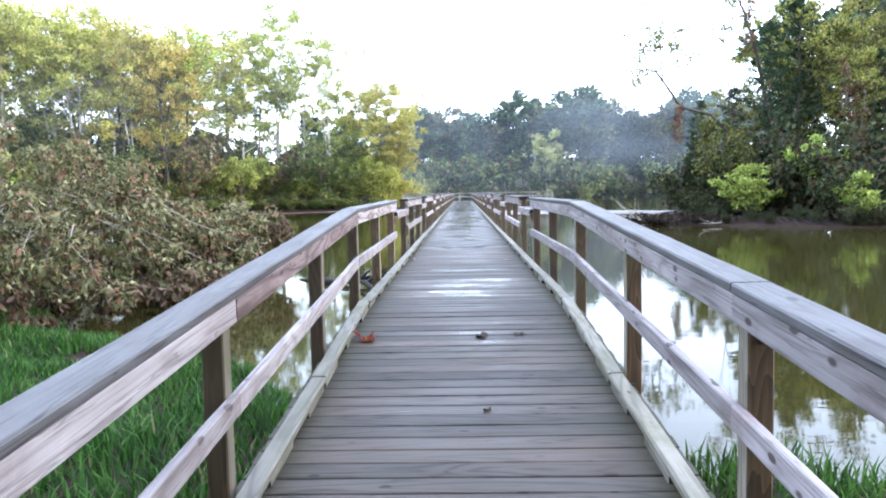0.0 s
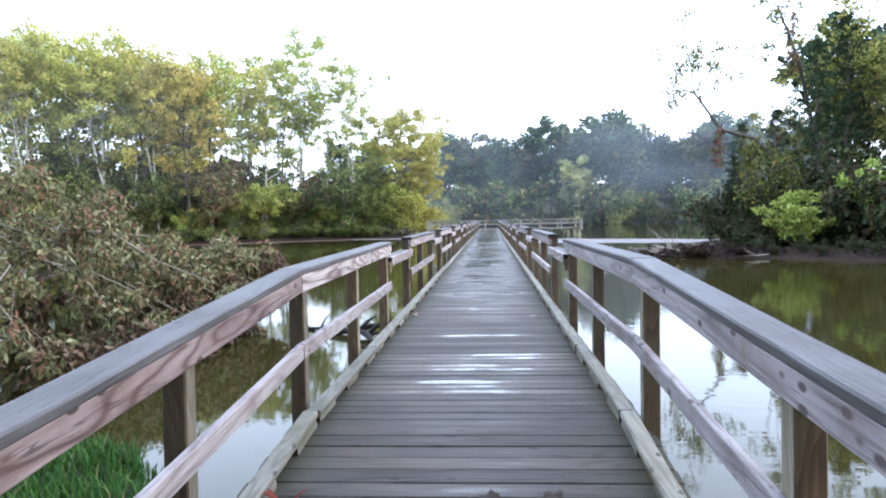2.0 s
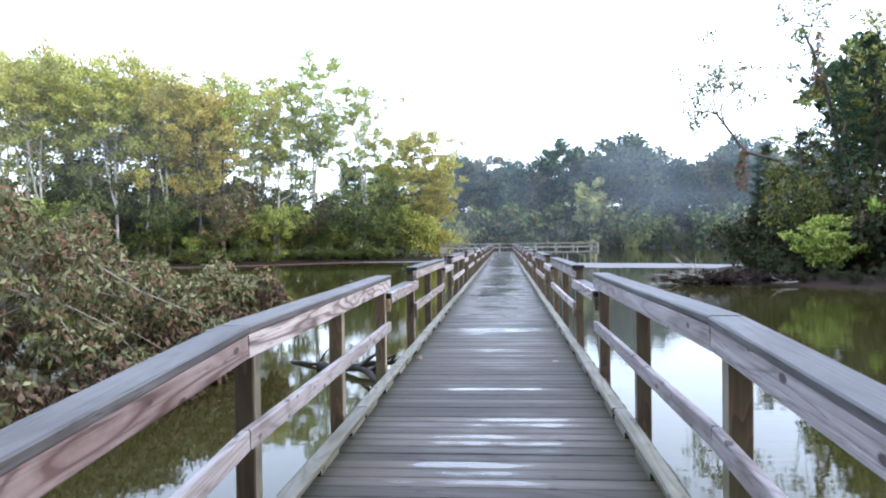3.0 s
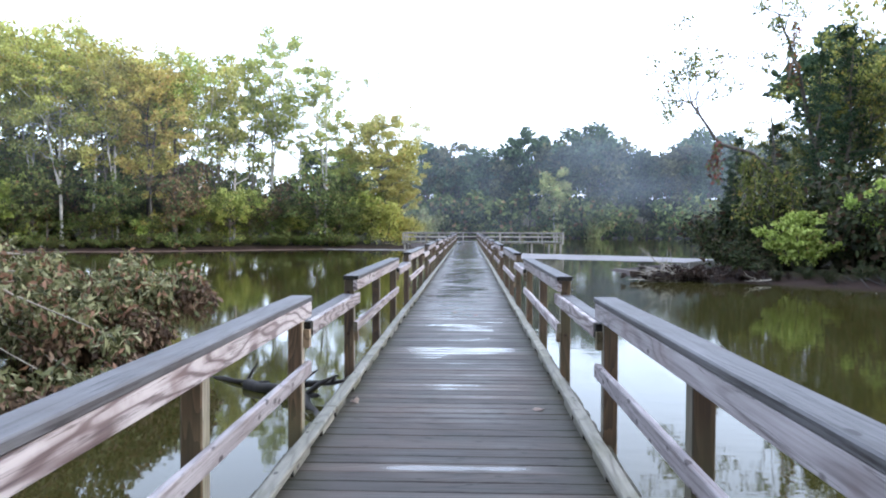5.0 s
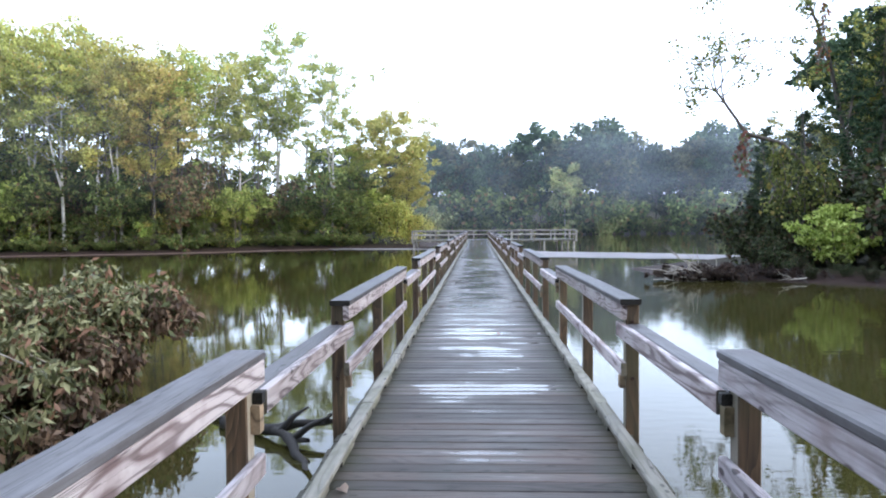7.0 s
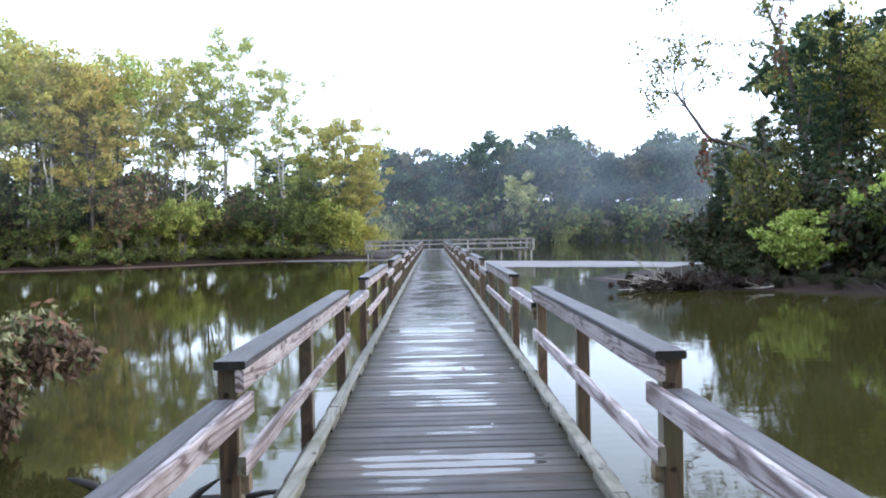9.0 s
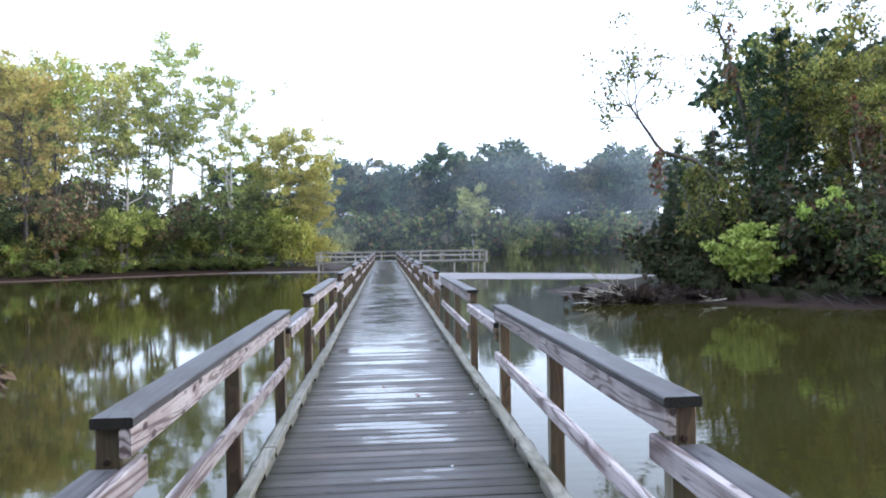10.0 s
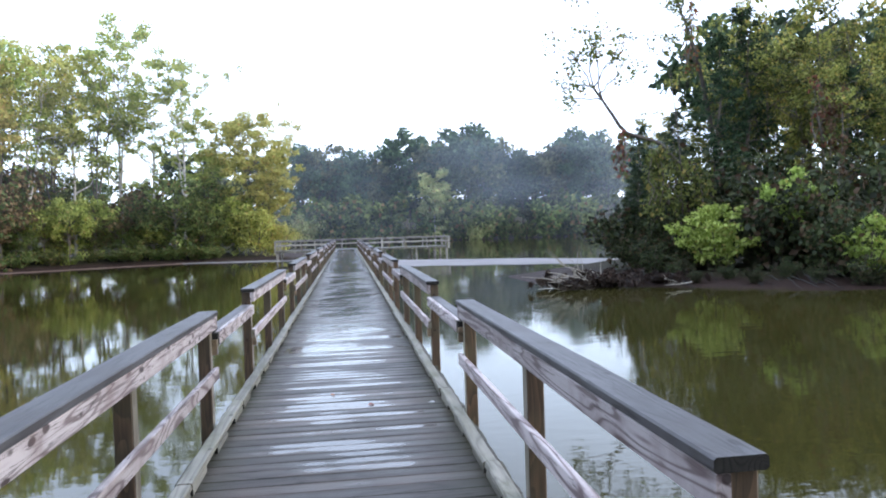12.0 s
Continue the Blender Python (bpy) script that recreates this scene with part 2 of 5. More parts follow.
LEAF_CEDAR = leaves_material("dark_cedar_sprays", (0.008, 0.018, 0.009), (0.026, 0.05, 0.022), (0.07, 0.11, 0.045), (0.09, 0.1, 0.035), 0.05, 0.2)
# scrub leaves near black: the shade under the bank's overhang is painted in
LEAF_SCRUB_SHADE = leaves_material("shade_dark_scrub", (0.009, 0.0125, 0.005), (0.028, 0.038, 0.014), (0.078, 0.092, 0.033), (0.07, 0.045, 0.025), 0.15, 0.25)
LEAF_DEEP = leaves_material("dark_green_leaves", (0.01, 0.02, 0.006), (0.03, 0.052, 0.015), (0.085, 0.115, 0.034), (0.13, 0.1, 0.035), 0.04, 0.3)
LEAF_OLIVE = leaves_material("olive_green_leaves", (0.03, 0.04, 0.012), (0.1, 0.12, 0.032), (0.24, 0.255, 0.07), (0.3, 0.24, 0.07), 0.07, 0.45)
LEAF_LIME = leaves_material("bright_green_leaves", (0.13, 0.185, 0.035), (0.3, 0.41, 0.085), (0.52, 0.62, 0.19), (0.46, 0.42, 0.12), 0.04, 0.45, 0.06)
LEAF_RED = leaves_material("red_vine_leaves", (0.1, 0.035, 0.02), (0.2, 0.07, 0.04), (0.3, 0.13, 0.07), (0.1, 0.12, 0.04), 0.4)
LEAF_DRY = leaves_material("dry_brown_leaves", (0.035, 0.021, 0.015), (0.11, 0.068, 0.046), (0.24, 0.16, 0.11), (0.1, 0.11, 0.05), 0.15, 0.2, sprays=2.2)
LEAF_GREY = leaves_material("grey_green_leaves", (0.03, 0.038, 0.014), (0.15, 0.162, 0.066), (0.43, 0.43, 0.235), (0.26, 0.155, 0.09), 0.2, 0.25, sprays=2.2)
GRASS = leaves_material("wet_grass", (0.015, 0.045, 0.008), (0.04, 0.11, 0.018), (0.1, 0.21, 0.04), (0.2, 0.2, 0.08), 0.02, 0.35)
DARK_SPOT = leaves_material("fallen_leaf_brown", (0.02, 0.015, 0.012), (0.05, 0.035, 0.025), (0.09, 0.06, 0.04))
RED_SPOT = leaves_material("fallen_leaf_red", (0.11, 0.024, 0.012), (0.24, 0.06, 0.03), (0.4, 0.17, 0.1))


def bark(name, dark, light):
    n = Nodes(name)
    co, rnd = n.local()
    f = n.noise(n.vec("MULTIPLY", co, (9.0, 9.0, 2.0)), 1.0, 6.0, 0.65)
    p = n.noise(co, 0.8, 3.0)
    col = n.ramp(n.math("ADD", n.math("MULTIPLY", f, 0.6), n.math("MULTIPLY", p, 0.4)), (0.32, dark), (0.66, light))
    return n.shade(Base_Color=col, Roughness=0.85, Normal=n.bump(f, 0.6, 0.03))


BARK_PALE = bark("pale_sycamore_bark", (0.22, 0.19, 0.15), (0.66, 0.62, 0.55))
BARK_BROWN = bark("brown_bark", (0.05, 0.04, 0.03), (0.17, 0.14, 0.11))
BARK_WET = bark("black_wet_bark", (0.01, 0.009, 0.008), (0.04, 0.035, 0.03))
BARK_DARK = bark("dark_grey_bark", (0.025, 0.02, 0.016), (0.09, 0.075, 0.06))
TWIG = bark("bleached_twig_bark", (0.16, 0.14, 0.11), (0.42, 0.38, 0.32))


def water_material():
    n = Nodes("olive_pond_water")
    at = n.place()
    small = n.noise(n.vec("MULTIPLY", at, (0.8, 1.9, 1.0)), 2.6, 3.0, 0.55)
    wide = n.noise(n.vec("MULTIPLY", at, (1.0, 0.6, 1.0)), 0.35, 2.0, 0.5)
    breeze = n.ramp(n.noise(at, 0.045, 2.0), (0.42, 0.25), (0.62, 1.0))
    h = n.math("MULTIPLY", n.math("ADD", n.math("MULTIPLY", small, 0.34), wide), breeze)
    silt = n.noise(at, 0.12, 4.0)
    col = n.ramp(silt, (0.35, (0.026, 0.024, 0.0065)), (0.68, (0.039, 0.034, 0.0105)))
    return n.shade(Base_Color=col, Roughness=0.03, IOR=1.36, Normal=n.bump(h, 0.2, 0.05))


def ground_material():
    n = Nodes("muddy_bank_ground")
    at = n.place()
    z = n.node("ShaderNodeSeparateXYZ", Vector=at).outputs[2]
    fine = n.noise(at, 7.0, 6.0, 0.65)
    broad = n.noise(at, 0.5, 4.0)
    mud = n.ramp(fine, (0.3, (0.011, 0.0068, 0.0052)), (0.7, (0.043, 0.0255, 0.02)))
    litter = n.ramp(n.math("ADD", n.math("MULTIPLY", fine, 0.5), n.math("MULTIPLY", broad, 0.5)), (0.35, (0.009, 0.011, 0.005)), (0.52, (0.022, 0.02, 0.009)), (0.7, (0.045, 0.031, 0.018)))
    up = n.ramp(n.math("ADD", n.math("ADD", z, 0.62), n.math("MULTIPLY", broad, 0.3)), (0.1, 0.0), (0.25, 1.0))
    return n.shade(Base_Color=n.mix(up, mud, litter), Roughness=n.math("ADD", 0.75, n.math("MULTIPLY", up, 0.2)), Specular_IOR_Level=0.12, Normal=n.bump(fine, 0.7, 0.05))


# default tones are pale: the sky's sheen on wet mud is put into them
def mudflat_material(name="sky_sheen_wet_mud", low=(0.13, 0.115, 0.112), high=(0.23, 0.21, 0.208)):
    n = Nodes(name)
    at = n.place()
    fine = n.noise(n.vec("MULTIPLY", at, (0.6, 1.6, 1.0)), 1.6, 5.0, 0.6)
    broad = n.noise(at, 0.18, 3.0)
    col = n.ramp(n.math("ADD", n.math("MULTIPLY", fine, 0.5), n.math("MULTIPLY", broad, 0.5)), (0.32, low), (0.65, high))
    return n.shade(Base_Color=col, Roughness=0.6, Specular_IOR_Level=0.2, Normal=n.bump(fine, 0.3, 0.03))


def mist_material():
    """Thin mist painted on sheets: mostly clear, white where the drift thickens, gone at its rim."""
    n = Nodes("painted_mist_sheet")
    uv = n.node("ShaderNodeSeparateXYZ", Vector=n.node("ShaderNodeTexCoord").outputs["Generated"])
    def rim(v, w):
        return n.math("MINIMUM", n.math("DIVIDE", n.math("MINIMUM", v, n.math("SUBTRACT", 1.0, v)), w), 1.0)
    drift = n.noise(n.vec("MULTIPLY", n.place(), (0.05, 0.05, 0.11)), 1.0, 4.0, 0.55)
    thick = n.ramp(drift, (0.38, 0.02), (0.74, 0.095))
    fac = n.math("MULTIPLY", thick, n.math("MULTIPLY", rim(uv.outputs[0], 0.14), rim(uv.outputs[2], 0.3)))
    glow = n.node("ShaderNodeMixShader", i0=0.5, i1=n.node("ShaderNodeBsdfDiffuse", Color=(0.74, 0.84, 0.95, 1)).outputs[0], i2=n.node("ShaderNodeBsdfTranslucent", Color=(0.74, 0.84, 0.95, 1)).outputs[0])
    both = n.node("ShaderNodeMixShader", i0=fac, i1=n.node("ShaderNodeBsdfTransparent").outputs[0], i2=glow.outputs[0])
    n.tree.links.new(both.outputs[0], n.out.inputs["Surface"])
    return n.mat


MIST = mist_material()
WATER, GROUND, MUDFLAT = water_material(), ground_material(), mudflat_material()
RED_MUD = mudflat_material("reddish_wet_mud", (0.075, 0.045, 0.036), (0.15, 0.098, 0.08))


# ---- mesh helpers ----
def mesh_data(name, verts, faces, *mats, slots=None, smooth=False):
    me = bpy.data.meshes.new(name)
    me.from_pydata([tuple(v) for v in verts], [], [tuple(f) for f in faces])
    for m in mats:
        me.materials.append(m)
    if slots is not None:
        me.polygons.foreach_set("material_index", slots)
    if smooth:
        me.polygons.foreach_set("use_smooth", [True] * len(me.polygons))
    me.update()
    return me


def child(name, me, parent, m=None, label=""):
    ob = new(name, me)
    ob.parent = parent
    if m is not None:
        ob.matrix_basis = m
    if label:
        tagged(ob, label)
    return ob


def board_mesh(name, length, w, h, mat, end=None, c=0.005, cuts=1, wear=0.0, seed=1):
    """A sawn board along local y from 0 to length, x from 0 to w, z from 0 to h, with eased and worn edges."""
    rng = random.Random(seed)
    ring = [(c, 0), (w - c, 0), (w, c), (w, h - c), (w - c, h), (c, h), (0, h - c), (0, c)]
    verts, faces, slots = [], [], []
    for i in range(cuts + 1):
        y = length * i / cuts
        dx, dz = rng.uniform(-wear, wear), rng.uniform(-wear, wear)
        for x, z in ring:
            verts.append((x + dx + rng.uniform(-wear, wear) * 0.4, y, z + dz + rng.uniform(-wear, wear) * 0.4))
    for i in range(cuts):
        for k in range(8):
            a, b = i * 8 + k, i * 8 + (k + 1) % 8
            faces.append((a, b, b + 8, a + 8))
            slots.append(0)
    faces.append(tuple(range(7, -1, -1)))
    faces.append(tuple(range(cuts * 8, cuts * 8 + 8)))
    slots += [1 if end else 0] * 2
    return mesh_data(name, verts, [tuple(reversed(f)) for f in faces], mat, *([end] if end else []), slots=slots)


def tube(path, radii, sides=6):
    """A tapered limb through the points of path."""
    verts, faces = [], []
    for i, p in enumerate(path):
        d = (path[min(i + 1, len(path) - 1)] - path[max(i - 1, 0)]).normalized()
        a = d.cross(Vector((0.31, 0.84, 0.1))).normalized()
        b = d.cross(a)
        for k in range(sides):
            t = 2 * math.pi * k / sides
            verts.append(p + (a * math.cos(t) + b * math.sin(t)) * radii[i])
    for i in range(len(path) - 1):
        for k in range(sides):
            q = i * sides
            faces.append((q + k, q + (k + 1) % sides, q + sides + (k + 1) % sides, q + sides + k))
    return verts, faces


def along(x, y, z, slope=0.0):
    """A pose at that place with local y lying ahead, tilted up by slope degrees."""
    return pose(x, y, z, slope, 0, 0)


# ---- ground and water ----
BEND, GRADE, WATER_Z = 6.7, 0.0726, -0.84
SLOPE = math.degrees(math.atan(GRADE))


def deck_z(y):
    return -GRADE * (BEND - y) if y < BEND else 0.0


def ground_height(x, y):
    near = np.interp(x, [-120, -60, -30, -15, -9, -5.4, -3, -2.3, -1.4, 1.7, 3, 30, 120], [46, 44, 32, 19, 14.5, 9.9, 8.6, 7.9, 6.4, 5.3, 4.8, 0, -10]) - y
    left_line = np.interp(x, [-200, -120, -60, -41, -28, -21, -8, -4], [39, 49, 59, 64, 66.5, 74.6, 76.5, 80])
    left = np.minimum(np.minimum(y - left_line, (-4.5 - x) * 0.8), 118 - y)
    far = y - 156 - 4 * np.sin(x * 0.05)
    right_line = np.interp(x, [6, 8, 10, 12, 15, 25, 60, 200], [34.9, 34.9, 35.4, 33.8, 31.0, 28, 20.5, 5])
    right = np.minimum(np.minimum(y - right_line, (x - 7.4) * 0.55), 46 + 1.1 * (x - 10) - y)
    d = np.maximum(np.maximum(near, left), np.maximum(far, right))
    wave = 0.05 * np.sin(x * 1.7 + y * 0.6) + 0.04 * np.sin(y * 2.3 - x * 0.9)
    rise = np.minimum(np.maximum(y - 178, 0) * 0.25, 12.0) + np.where((x < -6) & (y < 118), np.minimum(np.maximum(left - 18, 0) * 0.25, 3.0) , 0)
    return WATER_Z + rise + np.where(d > 0, np.where((x > 5) & (y > 15) & (y < 100), np.minimum(0.1 * d, 0.3 + 0.01 * d), np.where(y < 40, np.minimum(0.05 * d, 0.11 + 0.004 * d), np.minimum(0.11 * d, 0.75 + 0.008 * d))) + wave * np.minimum(d, 1.0) * np.where((x > 5) & (y > 15), 0.3, 1.0), 0.22 * np.maximum(d, -8))


gx = np.concatenate([np.linspace(-900, -130, 12), np.arange(-125, -24, 2.5), np.arange(-24, 26, 0.6), np.arange(26, 126, 2.5), np.linspace(130, 900, 12)])
gy = np.concatenate([np.linspace(-900, -60, 10), np.arange(-50, -8, 2.5), np.arange(-8, 48, 0.6), np.arange(48, 190, 2.0), np.linspace(195, 1500, 14)])
GX, GY = np.meshgrid(gx, gy)
GZ = ground_height(GX, GY)
nx = len(gx)
g_faces = [(j * nx + i, j * nx + i + 1, (j + 1) * nx + i + 1, (j + 1) * nx + i) for j in range(len(gy) - 1) for i in range(nx - 1)]
ground = new("ground", mesh_data("ground", np.stack([GX, GY, GZ], -1).reshape(-1, 3), g_faces, GROUND, smooth=True))
tagged(ground, "reddish mud banks with leaf litter around the pond", "ground", kind="structure")

water = new("water", mesh_data("water", [(-900, -300, WATER_Z), (900, -300, WATER_Z), (900, 1400, WATER_Z), (-900, 1400, WATER_Z)], [(0, 1, 2, 3)], WATER))
tagged(water, "still olive-brown pond water reflecting trees and sky", "water", kind="structure")


def mud_flat(ends, widths, seed, label, mat=MUDFLAT):
    """A ragged, barely domed spit of pale wet mud between two points."""
    rng = random.Random(seed)
    (x0, y0), (x1, y1) = ends
    d = Vector((x1 - x0, y1 - y0, 0))
    side = Vector((0, 1, 0))
    verts, faces, n, rows = [], [], 60, 5
    for i in range(n + 1):
        u = i / n
        mid = Vector((x0, y0, 0)) + d * u
        w = (widths[0] + (widths[1] - widths[0]) * u) * (0.92 + 0.16 * noise.noise(Vector((u * 6, seed, 0)))) * min(1, 14 * u + 0.15, 14 * (1 - u) + 0.15)
        off = 0.12 * w * noise.noise(Vector((u * 4, seed + 5, 0)))
        for k in range(rows):
            v = k / (rows - 1) * 2 - 1
            p = mid + side * (v * w / 2 + off + rng.uniform(-0.08, 0.08))
            verts.append((p.x, p.y, WATER_Z + 0.012 + 0.05 * (1 - v * v)))
    for i in range(n):
        for k in range(rows - 1):
            a = i * rows + k
            faces.append((a, a + rows, a + rows + 1, a + 1))
    ob = new("mud_flat", mesh_data("mud_flat", verts, faces, mat, smooth=True))
    return tagged(ob, label, "mud flat", kind="structure")


mud_flat(((2.0, 62.5), (18.0, 53.5)), (12.5, 9.0), 3, "wet mud spit lying across the pond, sky sheen in its pale colour")
mud_flat(((-15.0, 75.6), (2.5, 73.0)), (2.0, 8.0), 8, "pinkish mud margin below the wooded bank, sky sheen in its pale colour")
mud_flat(((-58.0, 59.4), (-27.5, 66.4)), (2.2, 2.6), 12, "reddish wet mud margin below the wooded bank", RED_MUD)
mud_flat(((-28.2, 66.2), (-14.0, 75.6)), (2.6, 2.2), 13, "reddish wet mud margin below the wooded bank", RED_MUD)


# ---- boardwalk ----
IN, POST, OUT = 0.907, 0.945, 1.034        # inner face of the rails, inner and outer face of the posts
DECK_HALF, PITCH = 0.985, 0.1395
END_Y = 73.2


def span(side, a, b):
    """Where a piece that reaches from a to b off the middle line begins, on that side."""
    return a if side > 0 else -b


deck = tagged(new("boardwalk_deck"), "long wet timber boardwalk of grey planks over the pond", "boardwalk", kind="structure")
deck.location = (0, 0, 0)
for x in (-0.93, -0.31, 0.31, 0.93):
    for y0, y1 in ((-5.0, BEND), (BEND, END_Y)):
        ln = math.hypot(y1 - y0, deck_z(y1) - deck_z(y0))
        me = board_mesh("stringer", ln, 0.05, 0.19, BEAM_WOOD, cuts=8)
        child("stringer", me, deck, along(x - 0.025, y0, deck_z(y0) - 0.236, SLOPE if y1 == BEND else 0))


def disc_mesh(name, radius, thick, mat, sides=10):
    """A bolt head facing back along y, its rim eased, centred on the origin."""
    verts, faces = [], []
    for y, q in ((0.0, 1.0), (-thick * 0.6, 1.0), (-thick, 0.72)):
        verts += [(math.cos(6.2832 * k / sides) * radius * q, y, math.sin(6.2832 * k / sides) * radius * q) for k in range(sides)]
    for i in range(2):
        faces += [(i * sides + k, i * sides + (k + 1) % sides, (i + 1) * sides + (k + 1) % sides, (i + 1) * sides + k) for k in range(sides)]
    faces.append(tuple(range(2 * sides, 3 * sides)))
    return mesh_data(name, verts, faces, mat)


def rusty_iron():
    n = Nodes("rusty_dark_iron")
    f = n.noise(n.place(), 60.0, 4.0)
    return n.shade(Base_Color=n.ramp(f, (0.35, (0.012, 0.009, 0.008)), (0.7, (0.06, 0.03, 0.018))), Roughness=0.7, Metallic=0.4)


IRON = rusty_iron()
BOLT = disc_mesh("bolt", 0.013, 0.006, IRON)


def railing(label, pieces, posts, group):
    """One length of railing: boards given as (name, mesh, x, y, z, slope) and posts given as (x, y, top)."""
    y0 = pieces[0][3]
    top = new("railing")
    top.location = (pieces[0][2], y0, deck_z(y0))
    tagged(top, label, "railing", group)
    base = Vector(top.location)
    for name, me, x, y, z, slope in pieces:
        child(name, me, top, along(x - base.x, y - base.y, z - base.z, slope))
    for me, x, y, z in posts:
        post = child("post", me, top, pose(x - base.x, y - base.y, z - base.z))
        for up in (0.45, 0.83):
            child("bolt", BOLT, post, pose(0.04, -0.001, deck_z(y) + up - z - 0.07), "rusty dark bolt head")
    return top


def post_mesh(height, seed, mat=None):
    """A square post with a slightly weathered, uneven surface; its foot at local z 0."""
    rng = random.Random(seed)
    w, c, n = 0.089, 0.006, 5
    ring = [(c, 0), (w - c, 0), (w, c), (w, w - c), (w - c, w), (c, w), (0, w - c), (0, c)]
    verts, faces = [], []
    for i in range(n + 1):
        dx, dy = rng.uniform(-0.002, 0.002), rng.uniform(-0.002, 0.002)
        verts += [(x + dx, y + dy, height * i / n) for x, y in ring]
    for i in range(n):
        faces += [(i * 8 + k, i * 8 + (k + 1) % 8, i * 8 + 8 + (k + 1) % 8, i * 8 + 8 + k) for k in range(8)]
    # both x faces take the paler wood, with the light on them painted in
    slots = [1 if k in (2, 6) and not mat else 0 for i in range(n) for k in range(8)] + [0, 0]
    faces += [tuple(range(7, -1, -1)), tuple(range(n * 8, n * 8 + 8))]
    return mesh_data("post", verts, faces, mat or POST_MAT, POST_LIT_SIDE, slots=slots)


def post_material(name, dark, mid, light, moss):
    """Posts with upright grain, greenish in weathered patches."""
    n = Nodes(name)
    co, rnd = n.local()
    rings = n.math("FRACT", n.math("MULTIPLY", n.noise(n.vec("MULTIPLY", co, (6.0, 6.0, 0.8)), 1.0, 2.0, 0.4, 0.3), 16.0))
    fibre = n.noise(n.vec("MULTIPLY", co, (80.0, 80.0, 2.5)), 1.0, 5.0, 0.6)
    blot = n.noise(n.place(), 1.7, 4.0, 0.6)
    tone = n.math("ADD", n.math("MULTIPLY", rings, 0.3), n.math("MULTIPLY", fibre, 0.7))
    col = n.ramp(tone, (0.25, dark), (0.55, mid), (0.85, light))
    col = n.mix(n.ramp(blot, (0.45, 0.0), (0.65, 0.8)), col, moss)
    tint = n.math("ADD", 0.65, n.math("MULTIPLY", rnd, 0.75))
    col = n.mix(1.0, col, n.node("ShaderNodeCombineColor", Red=tint, Green=tint, Blue=tint).outputs[0], "MULTIPLY")
    return n.shade(Base_Color=col, Roughness=0.6, Normal=n.bump(tone, 0.35, 0.004))


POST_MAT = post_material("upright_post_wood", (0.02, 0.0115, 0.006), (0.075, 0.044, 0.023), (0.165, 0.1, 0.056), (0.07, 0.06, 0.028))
# paler copy for the side faces, brightened as if lit from the deck side
POST_LIT_SIDE = post_material("lit_side_post_wood", (0.08, 0.068, 0.048), (0.2, 0.175, 0.135), (0.34, 0.31, 0.255), (0.13, 0.12, 0.07))
RAIL_TOP, MID_TOP, LOW_TOP = 0.914, 0.49, 0.752
POST_FOOT = -1.75

def settle(side, y):
    """How far the ramp's railing stands above or below its true height."""
    return float(np.interp(y, [3, BEND, 10.25], [0.035, 0, 0] if side > 0 else [-0.028, -0.028, 0]))


# the long high railing that climbs the ramp and goes on level to the first gap
for side, first in ((-1, 0), (1, 1)):
    pieces, posts = [], []
    for k, (y0, y1) in enumerate(((-4.6, -0.75), (-0.75, 3.05 if side > 0 else 3.4), (3.05 if side > 0 else 3.4, BEND), (BEND, 10.25))):
        z, z1 = deck_z(y0) + settle(side, y0), deck_z(y1) + settle(side, y1)
        sl = math.degrees(math.atan2(z1 - z, y1 - y0))
        ln = (y1 - y0) / math.cos(radians(sl)) - 0.0015
        pieces.append(("cap", board_mesh("cap", ln, 0.14, 0.038, CAP_WOOD, END_WOOD, 0.007, 6, 0.002, 10 + k + 5 * first), span(side, IN - 0.007, IN + 0.133), y0, z + RAIL_TOP - 0.038, sl))
        pieces.append(("face_board", board_mesh("face_board", ln, 0.038, 0.098, FACE_DARK if side < 0 and k == 2 else FACE_PALE if k < 3 or side > 0 else FACE_WOOD, None, 0.005, 6, 0.0015, 20 + k + 5 * first), span(side, IN, POST), y0, z + RAIL_TOP - 0.137, sl))
        pieces.append(("mid_rail", board_mesh("mid_rail", ln, 0.038, 0.089, FACE_PALE, END_WOOD, 0.005, 6, 0.0015, 30 + k + 5 * first), span(side, IN, POST), y0, z + MID_TOP - 0.089, sl))
    for k, y in enumerate((-2.4, -0.6, 1.25, 3.0, 4.75, 6.6, 8.42, 10.14) if side > 0 else (-2.3, -0.4, 1.5, 3.33, 5.25, 6.85, 8.48, 10.14)):
        top = deck_z(y) + RAIL_TOP - 0.042 + settle(side, y)
        posts.append((post_mesh(top - POST_FOOT, 40 + k + 9 * first), span(side, POST, OUT), y, POST_FOOT))
    railing("weathered grey-pink timber railing climbing the ramp beside the deck", pieces, posts, "high railings")

# high railings with two bays, low ones between them to fish over, alike all the way out
HIGH = [dict(cap=board_mesh("cap", 3.89, 0.14, 0.038, CAP_WOOD, END_WOOD, 0.006, 6, 0.002, 60 + i), face=board_mesh("face_board", 3.88, 0.038, 0.098, FACE_WOOD, None, 0.005, 6, 0.0015, 63 + i),
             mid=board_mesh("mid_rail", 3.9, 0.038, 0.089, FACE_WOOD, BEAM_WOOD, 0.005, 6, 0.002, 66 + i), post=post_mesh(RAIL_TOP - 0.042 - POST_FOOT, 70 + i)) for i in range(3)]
CLEAT = board_mesh("cleat", 0.05, 0.038, 0.115, POST_WOOD, None, 0.004)
MID_CLEAT = board_mesh("cleat", 0.06, 0.038, 0.085, POST_WOOD, None, 0.004)
NAILER = board_mesh("nailer", 0.044, 0.042, 0.046, END_WOOD, None, 0.003)
